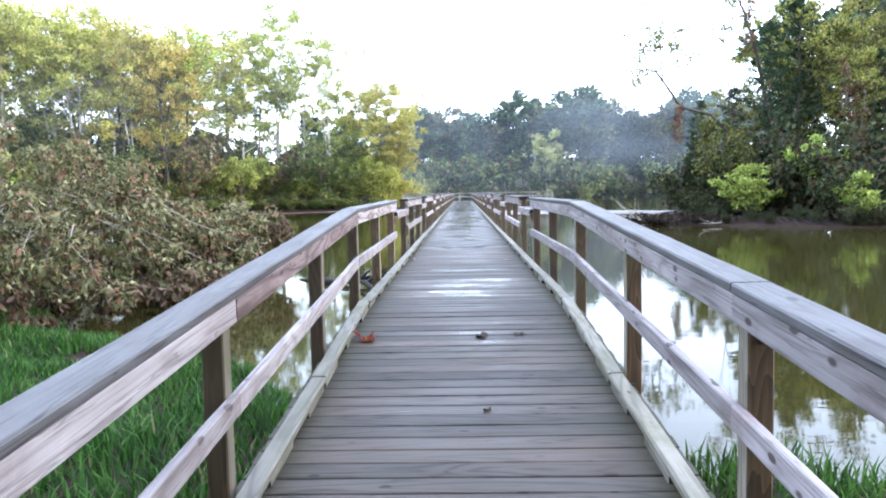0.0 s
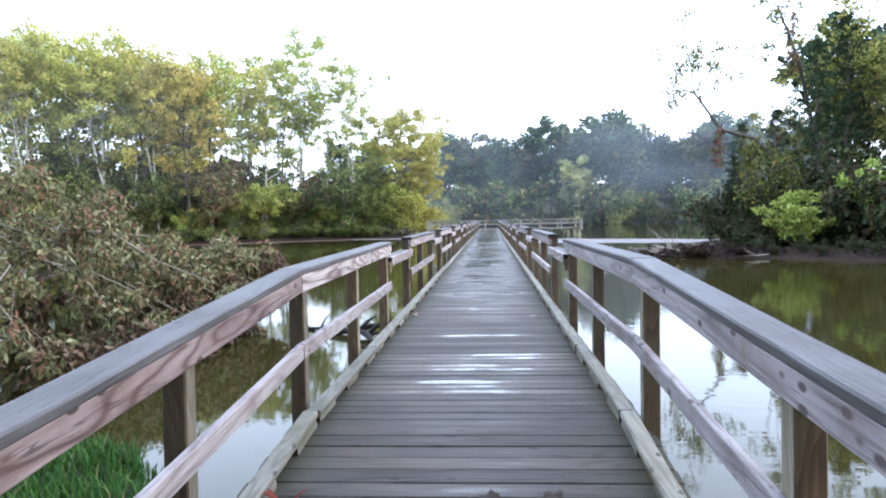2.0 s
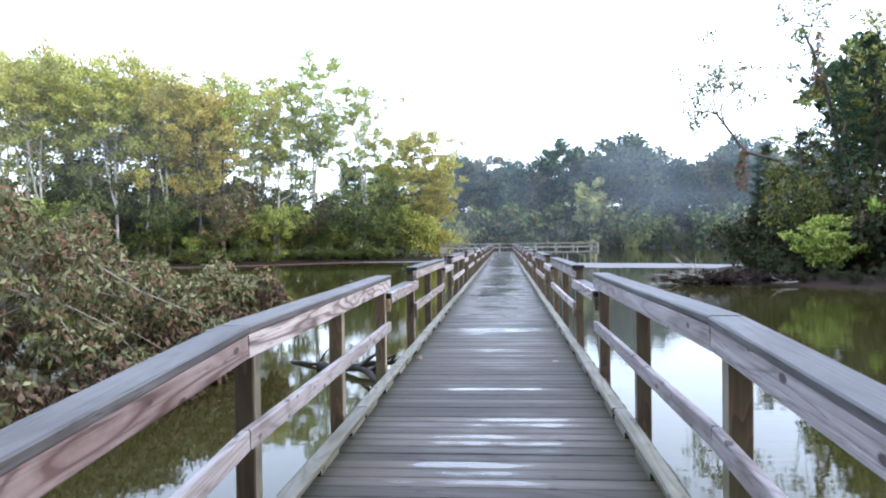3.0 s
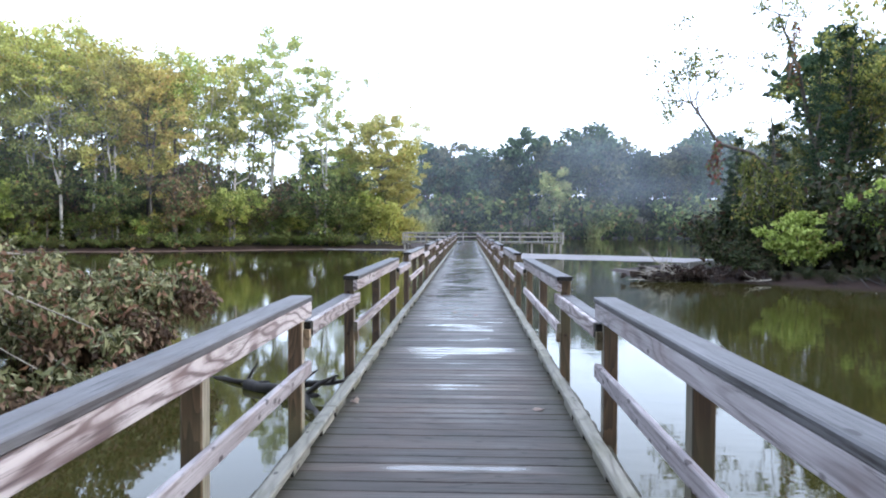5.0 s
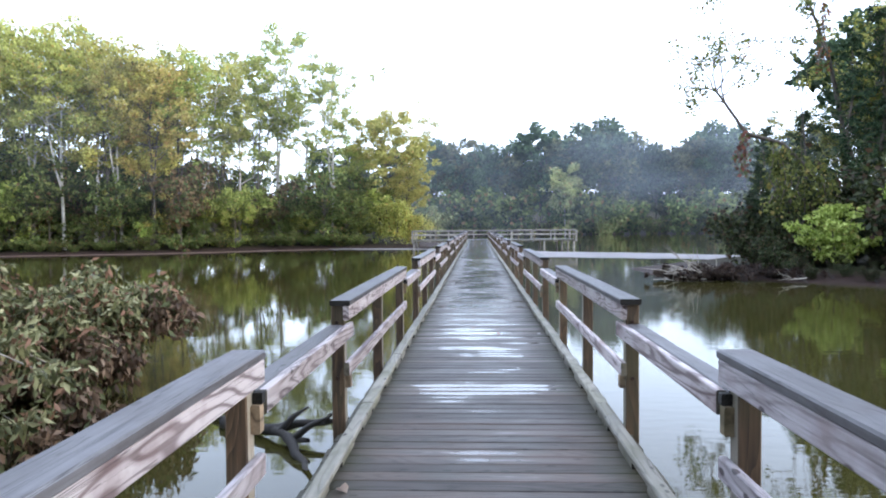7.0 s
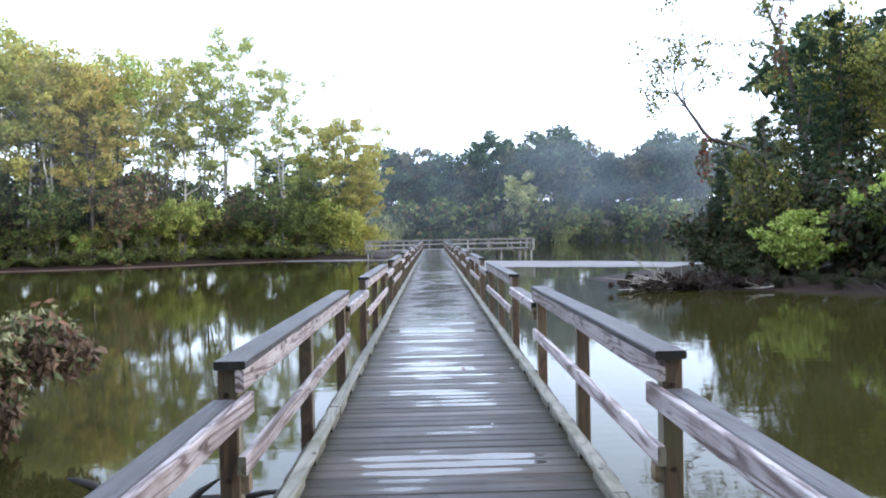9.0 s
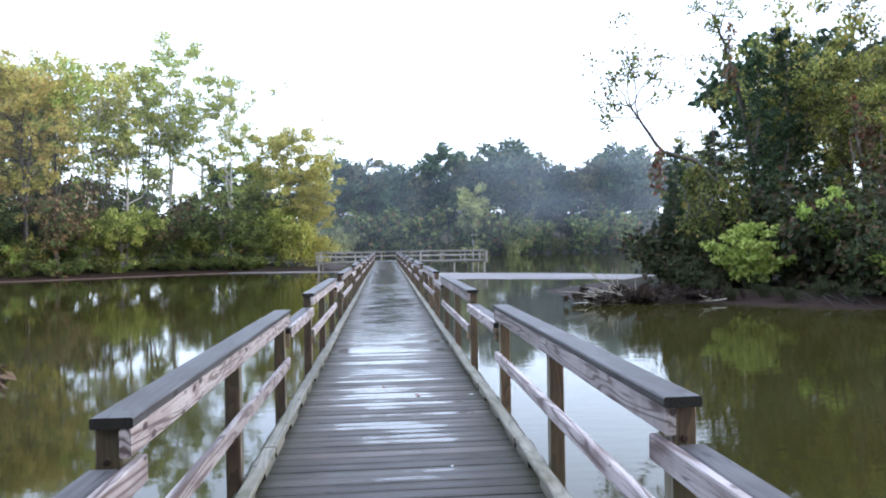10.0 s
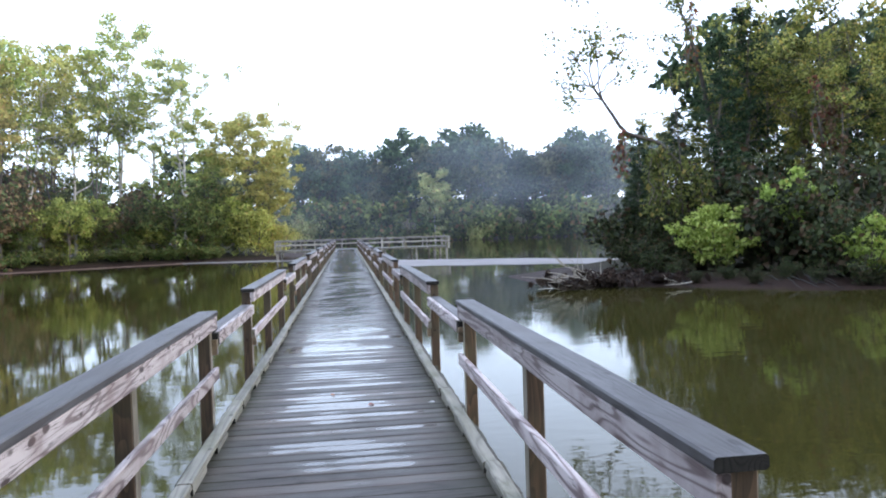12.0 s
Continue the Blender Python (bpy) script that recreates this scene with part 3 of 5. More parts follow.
LOW = [dict(cap=board_mesh("cap", 1.86, 0.098, 0.038, CAP_WOOD, END_WOOD, 0.005, 4, 0.0015, 80 + i), face=board_mesh("face_board", 2.01, 0.038, 0.098, FACE_WOOD, BEAM_WOOD, 0.005, 4, 0.0015, 84 + i)) for i in range(3)]
for side in (-1, 1):
    for k in range(11):
        y0 = 12.12 + 5.97 * k
        h, lo = HIGH[(k + side) % 3], LOW[(k + side) % 3]
        yl = y0 - 5.97 + 3.86 if k else 10.2
        railing("low timber railing in the gap between high ones", [("face_board", lo["face"], span(side, IN - 0.008, POST - 0.008), yl + 0.048, LOW_TOP - 0.098, 0), ("nailer", NAILER, span(side, IN - 0.004, POST), yl + 0.001, LOW_TOP - 0.05, 0), ("cleat", CLEAT, span(side, IN, POST), yl - 0.02, LOW_TOP - 0.166, 0), ("cap", lo["cap"], span(side, POST - 0.004, POST + 0.094), y0 - 1.92 + 0.04, LOW_TOP - 0.038, 0)], [], "low railings")
        if k == 10:
            continue
        pieces = [("cap", h["cap"], span(side, IN - 0.007, IN + 0.133), y0, RAIL_TOP - 0.038, 0), ("face_board", h["face"], span(side, IN, POST), y0 + 0.005, RAIL_TOP - 0.137, 0), ("mid_rail", h["mid"], span(side, IN, POST), y0, MID_TOP - 0.089, 0), ("cleat", MID_CLEAT, span(side, IN, POST), y0 + 0.045, MID_TOP - 0.178, 0)]
        posts = [(h["post"], span(side, POST, OUT), y0 + dy, POST_FOOT) for dy in (0.03, 1.9, 3.78)]
        railing("high timber railing of two bays with cap and mid rail", pieces, posts, "high railings")

# kerb rails on short blocks along both edges of the deck
KERB = [board_mesh("kerb_board", 1.982, 0.089, 0.042, KERB_WOOD, BEAM_WOOD, 0.009, 6, 0.0018, 90 + i) for i in range(6)]
BLOCK = board_mesh("block", 0.4, 0.072, 0.04, KERB_WOOD, END_WOOD, 0.004)
kr = random.Random(17)
for side in (-1, 1):
    for i in range(-5, 33):
        y0 = BEND + 0.005 + 1.99 * i
        sl = SLOPE if i < 0 else 0.0
        top = tagged(new("kerb_rail"), "pale weathered kerb board on short blocks at the deck edge", "kerb", "kerb rails")
        top.location = (span(side, 0.828, 0.917), y0, deck_z(y0))
        child("kerb_board", KERB[kr.randrange(6)], top, along(0, 0, 0.041 + kr.uniform(0, 0.004), sl) @ pose(kr.uniform(-0.006, 0.006), 0, 0, 0, 0, kr.uniform(-0.25, 0.25)))
        for s in (0.03, 0.8, 1.55):
            child("block", BLOCK, top, along(0.0085, s, 0.001 + math.tan(radians(sl)) * s, sl))


# ---- the platform at the far end ----
def platform():
    x0, x1, y0, y1 = -6.2, 9.15, 73.2, 78.0
    top = tagged(new("end_platform"), "wide timber fishing platform on piles at the boardwalk's end", "platform", kind="structure")
    top.location = (0, y0, 0)
    verts, faces = [], []
    n = int((y1 - y0) / PITCH)
    for i in range(n):
        a = i * PITCH
        b = len(verts)
        for x in (x0, x1):
            for yy, zz in ((a, -0.04), (a + PITCH - 0.006, -0.04), (a + PITCH - 0.006, 0), (a, 0)):
                verts.append((x, yy, zz))
        faces += [(b, b + 1, b + 2, b + 3), (b + 7, b + 6, b + 5, b + 4)] + [(b + k, b + 4 + k, b + 4 + (k + 1) % 4, b + (k + 1) % 4) for k in range(4)]
    planks = child("platform_planks", mesh_data("platform_planks", verts, faces, DECK_WOOD), top)
    tagged(planks, kind="stuff")
    fascia = board_mesh("fascia", x1 - x0, 0.05, 0.15, BEAM_WOOD)
    for y in (-0.055, y1 - y0 + 0.005):
        child("fascia", fascia, top, pose(x1, y, -0.15, 0, 0, 90))
    v, f = tube([Vector((0, 0, 0)), Vector((0.01, 0, 1.3)), Vector((0, 0.01, 2.6))], [0.105, 0.1, 0.095], 10)
    pile = mesh_data("pile", v, f, PLATFORM_WOOD, smooth=True)
    for x in (x0 + 0.2, -3.6, 3.4, 6.2, x1 - 1.3, x1 - 0.2):
        for y in (0.15, y1 - y0 - 0.2):
            child("pile", pile, top, pose(x, y, -2.65))
    # rails round it
    def run(xa, ya, xb, yb):
        ln = math.hypot(xb - xa, yb - ya)
        ang = math.degrees(math.atan2(-(xb - xa), yb - ya))
        rail = tagged(new("railing"), "pale timber railing with two rails round the far platform", "railing", "platform railings")
        rail.location = (xa, ya, 0)
        rail.rotation_euler = (0, 0, radians(ang))
        for name, w, h, z, mat in (("cap", 0.14, 0.038, RAIL_TOP - 0.038, PLATFORM_WOOD), ("face_board", 0.038, 0.098, RAIL_TOP - 0.137, PLATFORM_WOOD), ("mid_rail", 0.038, 0.089, 0.42, PLATFORM_WOOD)):
            child(name, board_mesh(name, ln, w, h, mat), rail, pose(0, 0, z))
        m = max(1, round(ln / 1.9))
        pm = post_mesh(RAIL_TOP + 0.2, 140, PLATFORM_WOOD)
        for i in range(m + 1):
            child("post", pm, rail, pose(0.038, min(ln - 0.09, ln * i / m), -0.22))
    run(x0, y0 + 0.05, -1.05, y0 + 0.05)
    run(1.05, y0 + 0.05, x1, y0 + 0.05)
    run(x0, y0 + 0.1, x0, y1)
    run(x1, y0 + 0.1, x1, y1)
    run(x0, y1, x1, y1)


platform()


def bench(x, y):
    top = tagged(new("bench"), "brown timber bench with a slatted back on the platform", "bench", "platform benches")
    top.location = (x, y, 0)
    slat = board_mesh("slat", 1.8, 0.1, 0.03, POST_WOOD)
    leg = board_mesh("leg", 0.42, 0.07, 0.07, POST_WOOD)
    for i in range(3):
        child("slat", slat, top, pose(0.9, 0.02 + 0.12 * i, 0.42, 0, 0, 90))
    for i in range(3):
        child("back_slat", slat, top, pose(0.9, 0.0, 0.55 + 0.13 * i, 90, 0, 90))
    for lx in (-0.8, 0.73):
        for ly in (0.03, 0.3):
            child("leg", leg, top, pose(lx, ly, 0.42, -90, 0, 0))


bench(-4.7, 73.9)
bench(4.6, 73.9)


# ---- plants ----
def joined(pieces):
    verts, faces = [], []
    for v, f in pieces:
        b = len(verts)
        verts += v
        faces += [tuple(i + b for i in q) for q in f]
    return verts, faces


def leaf_cloud(rng, centres, radii, count, size, slim=0.36, droop=0.0, flat=0.75):
    """Folded leaves strewn through soft clumps; returns vertices and faces."""
    centres, radii = np.asarray(centres), np.asarray(radii)
    w = radii ** 2
    which = rng.choice(len(centres), count, p=w / w.sum())
    d = rng.normal(size=(count, 3))
    d /= np.linalg.norm(d, axis=1)[:, None]
    r = radii[which] * rng.uniform(0.15, 1.0, count) ** 0.6
    p = centres[which] + d * r[:, None] * np.array([1, 1, flat])
    a = rng.normal(size=(count, 3)) + np.array([0, 0, -droop])
    a /= np.linalg.norm(a, axis=1)[:, None]
    b = np.cross(a, rng.normal(size=(count, 3)))
    b /= np.linalg.norm(b, axis=1)[:, None]
    c = np.cross(a, b)
    ln = (size * rng.uniform(0.55, 1.35, count))[:, None]
    verts = np.stack([p, p + a * ln * 0.45 + b * ln * slim + c * ln * 0.12, p + a * ln, p + a * ln * 0.5 - b * ln * slim + c * ln * 0.12], 1).reshape(-1, 3)
    base = np.arange(count) * 4
    faces = np.concatenate([np.stack([base, base + 1, base + 2], 1), np.stack([base, base + 2, base + 3], 1)])
    return verts, faces


def leaf_mesh(name, verts, faces, mat):
    me = bpy.data.meshes.new(name)
    me.vertices.add(len(verts))
    me.vertices.foreach_set("co", np.asarray(verts, dtype=np.float32).ravel())
    me.loops.add(len(faces) * 3)
    me.loops.foreach_set("vertex_index", np.asarray(faces, dtype=np.int32).ravel())
    me.polygons.add(len(faces))
    me.polygons.foreach_set("loop_start", np.arange(len(faces), dtype=np.int32) * 3)
    me.materials.append(mat)
    me.update(calc_edges=True)
    return me


def tree(name, label, seed, height, crown_from, spread, limbs, leaves, size, bark_mat, leaf_mat, lean=(0, 0), clump=0.8, twigs=3, low_fill=0.0, thick=0.0085, sway=0.012, rise=(0.25, 0.95), flat=0.6, fork=0, category="tree"):
    """A swaying, tapered trunk, forked or not, with rising limbs and twigs, and a crown of separate leaf sprays with gaps."""
    rnd, rng = random.Random(seed), np.random.default_rng(seed)
    p1, p2, p3 = rnd.uniform(0, 6.28), rnd.uniform(0, 6.28), rnd.uniform(0, 6.28)

    def stem(u, turn=0.0, off=0.0):
        w = height * sway
        return Vector((lean[0] * u ** 1.3 + w * u * (2.2 * math.sin(2.6 * u + p1) + math.sin(7.0 * u + p2)) + math.cos(turn) * off, lean[1] * u ** 1.3 + w * u * (2.2 * math.sin(2.2 * u + p3) + math.sin(6.0 * u + p1)) + math.sin(turn) * off, height * 0.97 * u - 0.25 * (u == 0)))

    r0 = height * thick
    trunks = [[stem(i / 9) for i in range(10)]]
    pieces = [tube(trunks[0], [r0 * (1.3 if i == 0 else 1 - 0.1 * i) for i in range(10)], 7)]
    for k in range(fork):
        turn, at = p1 + 2.4 * k, rnd.uniform(0.22, 0.42)
        path = [stem(at + (0.9 - at) * i / 6, turn, spread * 0.55 * (i / 6) ** 0.8) for i in range(7)]
        trunks.append(path)
        pieces.append(tube(path, [r0 * 0.62 * (1 - 0.14 * i) for i in range(7)], 6))
    centres, radii = [], []
    for k in range(limbs):
        path = trunks[k % len(trunks)]
        u = crown_from + (0.97 - crown_from) * (k + rnd.random()) / limbs
        f = u * (len(path) - 1)
        i = min(int(f), len(path) - 2)
        at = path[i].lerp(path[i + 1], f - i)
        v = (u - crown_from) / (1 - crown_from)
        ln = spread * (0.5 + 0.75 * math.sin(math.pi * min(1, 0.18 + 0.8 * v))) * rnd.uniform(0.6, 1.1)
        az = k * 2.4 + rnd.uniform(-0.5, 0.5)
        up = rnd.uniform(*rise)
        pts = [at]
        for s in range(1, 5):
            pts.append(at + Vector((math.cos(az) * ln * s / 4, math.sin(az) * ln * s / 4, ln * up * (s / 4) ** 1.2)) + Vector((rnd.uniform(-1, 1), rnd.uniform(-1, 1), rnd.uniform(-1, 1))) * ln * 0.05 * s)
        rl = max(0.02, r0 * (1 - u) * 0.55 + 0.02)
        pieces.append(tube(pts, [rl, rl * 0.75, rl * 0.5, rl * 0.3, rl * 0.12], 5))
        for s in (3, 4):
            centres.append(pts[s] + Vector((rnd.uniform(-1, 1), rnd.uniform(-1, 1), rnd.uniform(-0.4, 0.8))) * 0.3 * clump)
            radii.append(clump * rnd.uniform(0.5, 1.15))
        for s in range(twigs):
            a = pts[rnd.choice((2, 3, 4))]
            e = a + Vector((rnd.uniform(-1, 1), rnd.uniform(-1, 1), rnd.uniform(-0.3, 0.9))).normalized() * ln * rnd.uniform(0.3, 0.6)
            if size < 0.265:
                pieces.append(tube([a, a.lerp(e, 0.5) + Vector((0, 0, 0.06 * ln)), e], [rl * 0.35, rl * 0.22, rl * 0.08], 4))
            centres.append(e)
            radii.append(clump * rnd.uniform(0.35, 0.95))
    for k in range(int(low_fill)):
        u = rnd.uniform(0.08, crown_from)
        i = int(u * 9)
        a = rnd.uniform(0, 6.28)
        centres.append(trunks[0][i].lerp(trunks[0][i + 1], u * 9 - i) + Vector((math.cos(a), math.sin(a), 0)) * spread * rnd.uniform(0.1, 0.7))
        radii.append(clump * rnd.uniform(0.5, 1.0))
    top = tagged(new(name), label, category)
    v, f = joined(pieces)
    child("trunk", mesh_data("trunk", v, f, bark_mat, smooth=True), top)
    v, f = leaf_cloud(rng, centres, radii, leaves, size, flat=flat)
    child("crown", leaf_mesh("crown", v, f, leaf_mat), top)
    return top


def cedar(label, seed, height, width, sprays, leaf_mat, category="tree"):
    """A dark conifer: an upright trunk with layered branches that droop and lift at their tips, hung with narrow sprays."""
    r, rng = random.Random(seed), np.random.default_rng(seed)
    trunk = [Vector((r.uniform(-0.06, 0.06) * i, r.uniform(-0.06, 0.06) * i, height * i / 7 - 0.25 * (i == 0))) for i in range(8)]
    pieces = [tube(trunk, [height * 0.011 * (1.08 - i / 7) for i in range(8)], 7)]
    centres, radii = [], []
    n = int(height * 7)
    for k in range(n):
        u = 0.06 + 0.92 * (k + r.random()) / n
        f = u * 7
        i = min(int(f), 6)
        at = trunk[i].lerp(trunk[i + 1], f - i)
        ln = width * (1.05 - u) ** 0.7 * r.uniform(0.45, 1.15)
        az = k * 2.4 + r.uniform(-0.6, 0.6)
        d = Vector((math.cos(az), math.sin(az), 0))
        pts = [at + d * (ln * q) + Vector((0, 0, ln * (0.28 * q - 0.75 * q * q + 0.62 * q ** 3) + r.uniform(-0.05, 0.05))) for q in (0, 0.3, 0.6, 0.85, 1.0)]
        pieces.append(tube(pts, [0.028, 0.022, 0.016, 0.011, 0.005], 4))
        for p, q in zip(pts[1:], (0.2, 0.28, 0.3, 0.22)):
            for j in range(2):
                centres.append(p + Vector((r.uniform(-0.3, 0.3), r.uniform(-0.3, 0.3), r.uniform(-0.12, 0.08))) * ln * 0.5)
                radii.append(q * r.uniform(0.7, 1.3) * (0.6 + 0.4 * ln / width))
    top = tagged(new("tree"), label, category)
    v, f = joined(pieces)
    child("trunk", mesh_data("trunk", v, f, BARK_BROWN, smooth=True), top)
    v, f = leaf_cloud(rng, centres, radii, sprays, 0.2, 0.17, droop=0.35, flat=0.45)
    child("crown", leaf_mesh("crown", v, f, leaf_mat), top)
    return top


def shrub(name, label, seed, height, width, leaves, size, leaf_mat, bark_mat=None, stems=9, droop=0.2, category="shrub", clump=1.0, flat=0.75):
    """Several stems from one root with leaf sprays over a broad, uneven dome."""
    rnd, rng = random.Random(seed), np.random.default_rng(seed)
    pieces, centres, radii = [], [], []
    for k in range(stems):
        az, reach = k * 2.4 + rnd.uniform(-0.4, 0.4), width * rnd.uniform(0.25, 0.95)
        h = height * rnd.uniform(0.5, 1.0) * (1 - 0.35 * (reach / width) ** 2)
        pts = [Vector((math.cos(az) * reach * s / 4, math.sin(az) * reach * s / 4, h * math.sin(1.5 * s / 4) - 0.15 * (s == 0))) + Vector((rnd.uniform(-1, 1), rnd.uniform(-1, 1), 0)) * 0.04 * width for s in range(5)]
        pieces.append(tube(pts, [0.035 * height * q for q in (0.5, 0.4, 0.3, 0.2, 0.08)], 5))
        for s in (1, 2, 3, 4):
            centres.append(pts[s])
            radii.append(height * clump * rnd.uniform(0.14, 0.28))
    top = tagged(new(name), label, category)
    v, f = joined(pieces)
    child("stem", mesh_data("stem", v, f, bark_mat or BARK_BROWN, smooth=True), top)
    v, f = leaf_cloud(rng, centres, radii, leaves, size, droop=droop, flat=flat)
    child("crown", leaf_mesh("crown", v, f, leaf_mat), top)
    return top


def placed(x, y, turn=0.0, scale=1.0, tall=1.0):
    z = float(ground_height(np.array(x), np.array(y)))
    return Matrix.LocRotScale((x, y, z), Euler((0, 0, turn)), (scale, scale, scale * tall))


def stand(proto, spots, rnd, group):
    """The prototype goes to the first spot and copies of it to the others: (x, y, top of its crown)."""
    tall = proto["tall"]
    tagged(proto, group=group)
    for i, (x, y, top) in enumerate(spots):
        m = placed(x, y, rnd.uniform(0, 6.28), (top + 0.3) / tall)
        if i == 0:
            first = m
        else:
            copy_thing(proto, m)
    proto.matrix_basis = first
    del proto["tall"]


rnd = random.Random(11)
# wooded left bank, 60 to 80 m off
left_kinds = [
    dict(label="tall sycamore with pale trunk and yellow-green autumn leaves", seed=1, height=18, crown_from=0.38, spread=3.1, limbs=30, leaves=7400, size=0.26, bark_mat=BARK_PALE, leaf_mat=LEAF_GOLD, clump=0.85, fork=1),
    dict(label="tall thin tree with green leaves on the bank", seed=2, height=18, crown_from=0.32, spread=2.9, limbs=28, leaves=7000, size=0.26, bark_mat=BARK_PALE, leaf_mat=LEAF_GREEN, clump=0.85, low_fill=5),
    dict(label="tree with rusty autumn leaves on the bank", seed=3, height=16, crown_from=0.32, spread=2.9, limbs=28, leaves=7000, size=0.25, bark_mat=BARK_BROWN, leaf_mat=LEAF_RUST, clump=0.8, low_fill=6, fork=1),
    dict(label="sparse open-crowned tree with pale upright trunk", seed=4, height=20, crown_from=0.3, spread=3.4, limbs=26, leaves=5600, size=0.25, bark_mat=BARK_PALE, leaf_mat=LEAF_GREEN, clump=0.72, twigs=2, fork=1, rise=(0.4, 1.1)),
    dict(label="broad round tree with yellow-green leaves at the point", seed=5, height=13, crown_from=0.12, spread=3.6, limbs=38, leaves=13500, size=0.25, bark_mat=BARK_BROWN, leaf_mat=LEAF_GOLD, clump=0.8, fork=2, low_fill=3),
    dict(label="tall thin tree with dark forked trunk and olive leaves", seed=6, height=18, crown_from=0.4, spread=2.6, limbs=22, leaves=5200, size=0.25, bark_mat=BARK_BROWN, leaf_mat=LEAF_GREEN, clump=0.8, fork=2, sway=0.018),
    dict(label="understorey tree with shade toned into its dull green leaves", seed=7, height=9, crown_from=0.1, spread=2.5, limbs=28, leaves=4400, size=0.28, bark_mat=BARK_BROWN, leaf_mat=LEAF_UNDER, clump=0.85, low_fill=6),
]
left_spots = [
    [(-36.6, 68, 19.4), (-32.4, 70, 18.2), (-26.8, 75, 18.4), (-45.5, 68, 20.5), (-40.8, 71, 20.3), (-49.5, 71, 20), (-34.6, 69.6, 18.8), (-43.4, 67, 19.5), (-38.6, 73, 19.6)],
    [(-31.4, 74, 17.4), (-24.2, 78, 18.2), (-52, 67, 19), (-47.6, 73, 20)],
    [(-33.6, 70, 18.4), (-29.3, 70, 17.0), (-30.6, 72, 17.0), (-41.8, 76, 19), (-36.2, 77, 18.0), (-55, 70, 19)],
    [(-20.9, 81, 22.4), (-15.2, 80.5, 19.0), (-46, 75, 20.5), (-18.2, 82, 16.5)],
    [(-9.2, 82.6, 13.2), (-7.6, 82.0, 8.0)],
    [(-22.8, 79.5, 17.6), (-28.2, 72.6, 17.0), (-13.4, 83, 11.0), (-25.4, 76.5, 15.5)],
    [(-55 + 3.1 * i + (0.9 if i % 2 else -0.7), 76 + 2.5 * (i % 3) + (3 if i > 8 else 0), (8.6 + 1.6 * (i % 2)) if i < 8 else (5.6 - 0.15 * i + 1.5 * (i % 2))) for i in range(15)],
]
for kind, spots in zip(left_kinds, left_spots):
    proto = tree("tree", **kind)
    proto["tall"] = kind["height"]
    stand(proto, spots, rnd, "trees on the wooded bank")
bank_shrubs = [
    (tree("shrub", "young green growth overhanging the wooded bank", 21, 5.0, 0.05, 1.5, 20, 2100, 0.27, BARK_BROWN, LEAF_GREEN, clump=0.6, fork=2, low_fill=3, thick=0.01, category="shrub"), 5.0),
    (tree("shrub", "green scrub under the trees, darkened to carry their shade", 22, 6.0, 0.05, 1.7, 22, 2300, 0.28, BARK_BROWN, LEAF_SHADE, clump=0.65, fork=2, low_fill=3, thick=0.01, category="shrub"), 6.0),
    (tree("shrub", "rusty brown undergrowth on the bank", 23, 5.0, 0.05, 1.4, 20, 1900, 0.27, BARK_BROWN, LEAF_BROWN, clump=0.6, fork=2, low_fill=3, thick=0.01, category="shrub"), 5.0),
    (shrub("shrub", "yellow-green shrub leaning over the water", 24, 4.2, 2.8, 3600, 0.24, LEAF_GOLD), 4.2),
    (shrub("shrub", "low shrub at the water's edge, shade put into its leaf colour", 25, 3.0, 2.4, 1500, 0.28, LEAF_SHADE), 3.0),
]
marks = [[], [], [], [], []]
x = -53.0
while x < -10.5:
    line = float(np.interp(x, [-200, -120, -60, -41, -28, -21, -8, -4], [40, 50, 60, 65, 67.5, 76, 77, 80]))
    marks[4].append((x, line + 0.9 + rnd.uniform(0, 1.0), rnd.uniform(0.5, 1.5)))
    marks[rnd.choice((0, 1, 1, 1, 1, 2))].append((x + rnd.uniform(-0.5, 0.5), line + 1.6 + rnd.uniform(0, 1.6), rnd.choice((2.0, 2.6, 3.2, 4.4, 5.6, 6.6)) * rnd.uniform(0.85, 1.15)))
    marks[rnd.choice((1, 1, 1, 2))].append((x + rnd.uniform(-1, 1), line + 5 + rnd.uniform(0, 4), rnd.uniform(3.6, 8.0) * (0.85 if x > -27 else 1)))
    x += rnd.uniform(0.9, 1.6)
marks[0] += [(-10.4, 81.0, 5.2), (-25.2, 73.6, 4.2), (-22.6, 77.8, 5.0), (-13.0, 80.6, 4.2)]
marks[3] += [(-7.0, 82.4, 3.2), (-8.8, 81.0, 4.6)]
for (proto, tall), spots in zip(bank_shrubs, marks):
    proto["tall"] = tall
    stand(proto, spots, rnd, "undergrowth on the wooded bank")

# far shore
far_kinds = [
    dict(label="tall dark tree in the far wood", seed=31, height=24, crown_from=0.24, spread=3.6, limbs=26, leaves=3900, size=0.78, bark_mat=BARK_BROWN, leaf_mat=LEAF_FAR, clump=1.4, flat=0.75, fork=1),
    dict(label="broad tree in the far wood", seed=32, height=20, crown_from=0.2, spread=3.6, limbs=26, leaves=3900, size=0.78, bark_mat=BARK_BROWN, leaf_mat=LEAF_FAR, clump=1.4, flat=0.75, fork=2),
    dict(label="round olive tree at the far shore", seed=33, height=18, crown_from=0.18, spread=3.4, limbs=24, leaves=3700, size=0.78, bark_mat=BARK_BROWN, leaf_mat=LEAF_WARM, clump=1.35, flat=0.75, fork=1),
]
far_spots = [[], [], []]
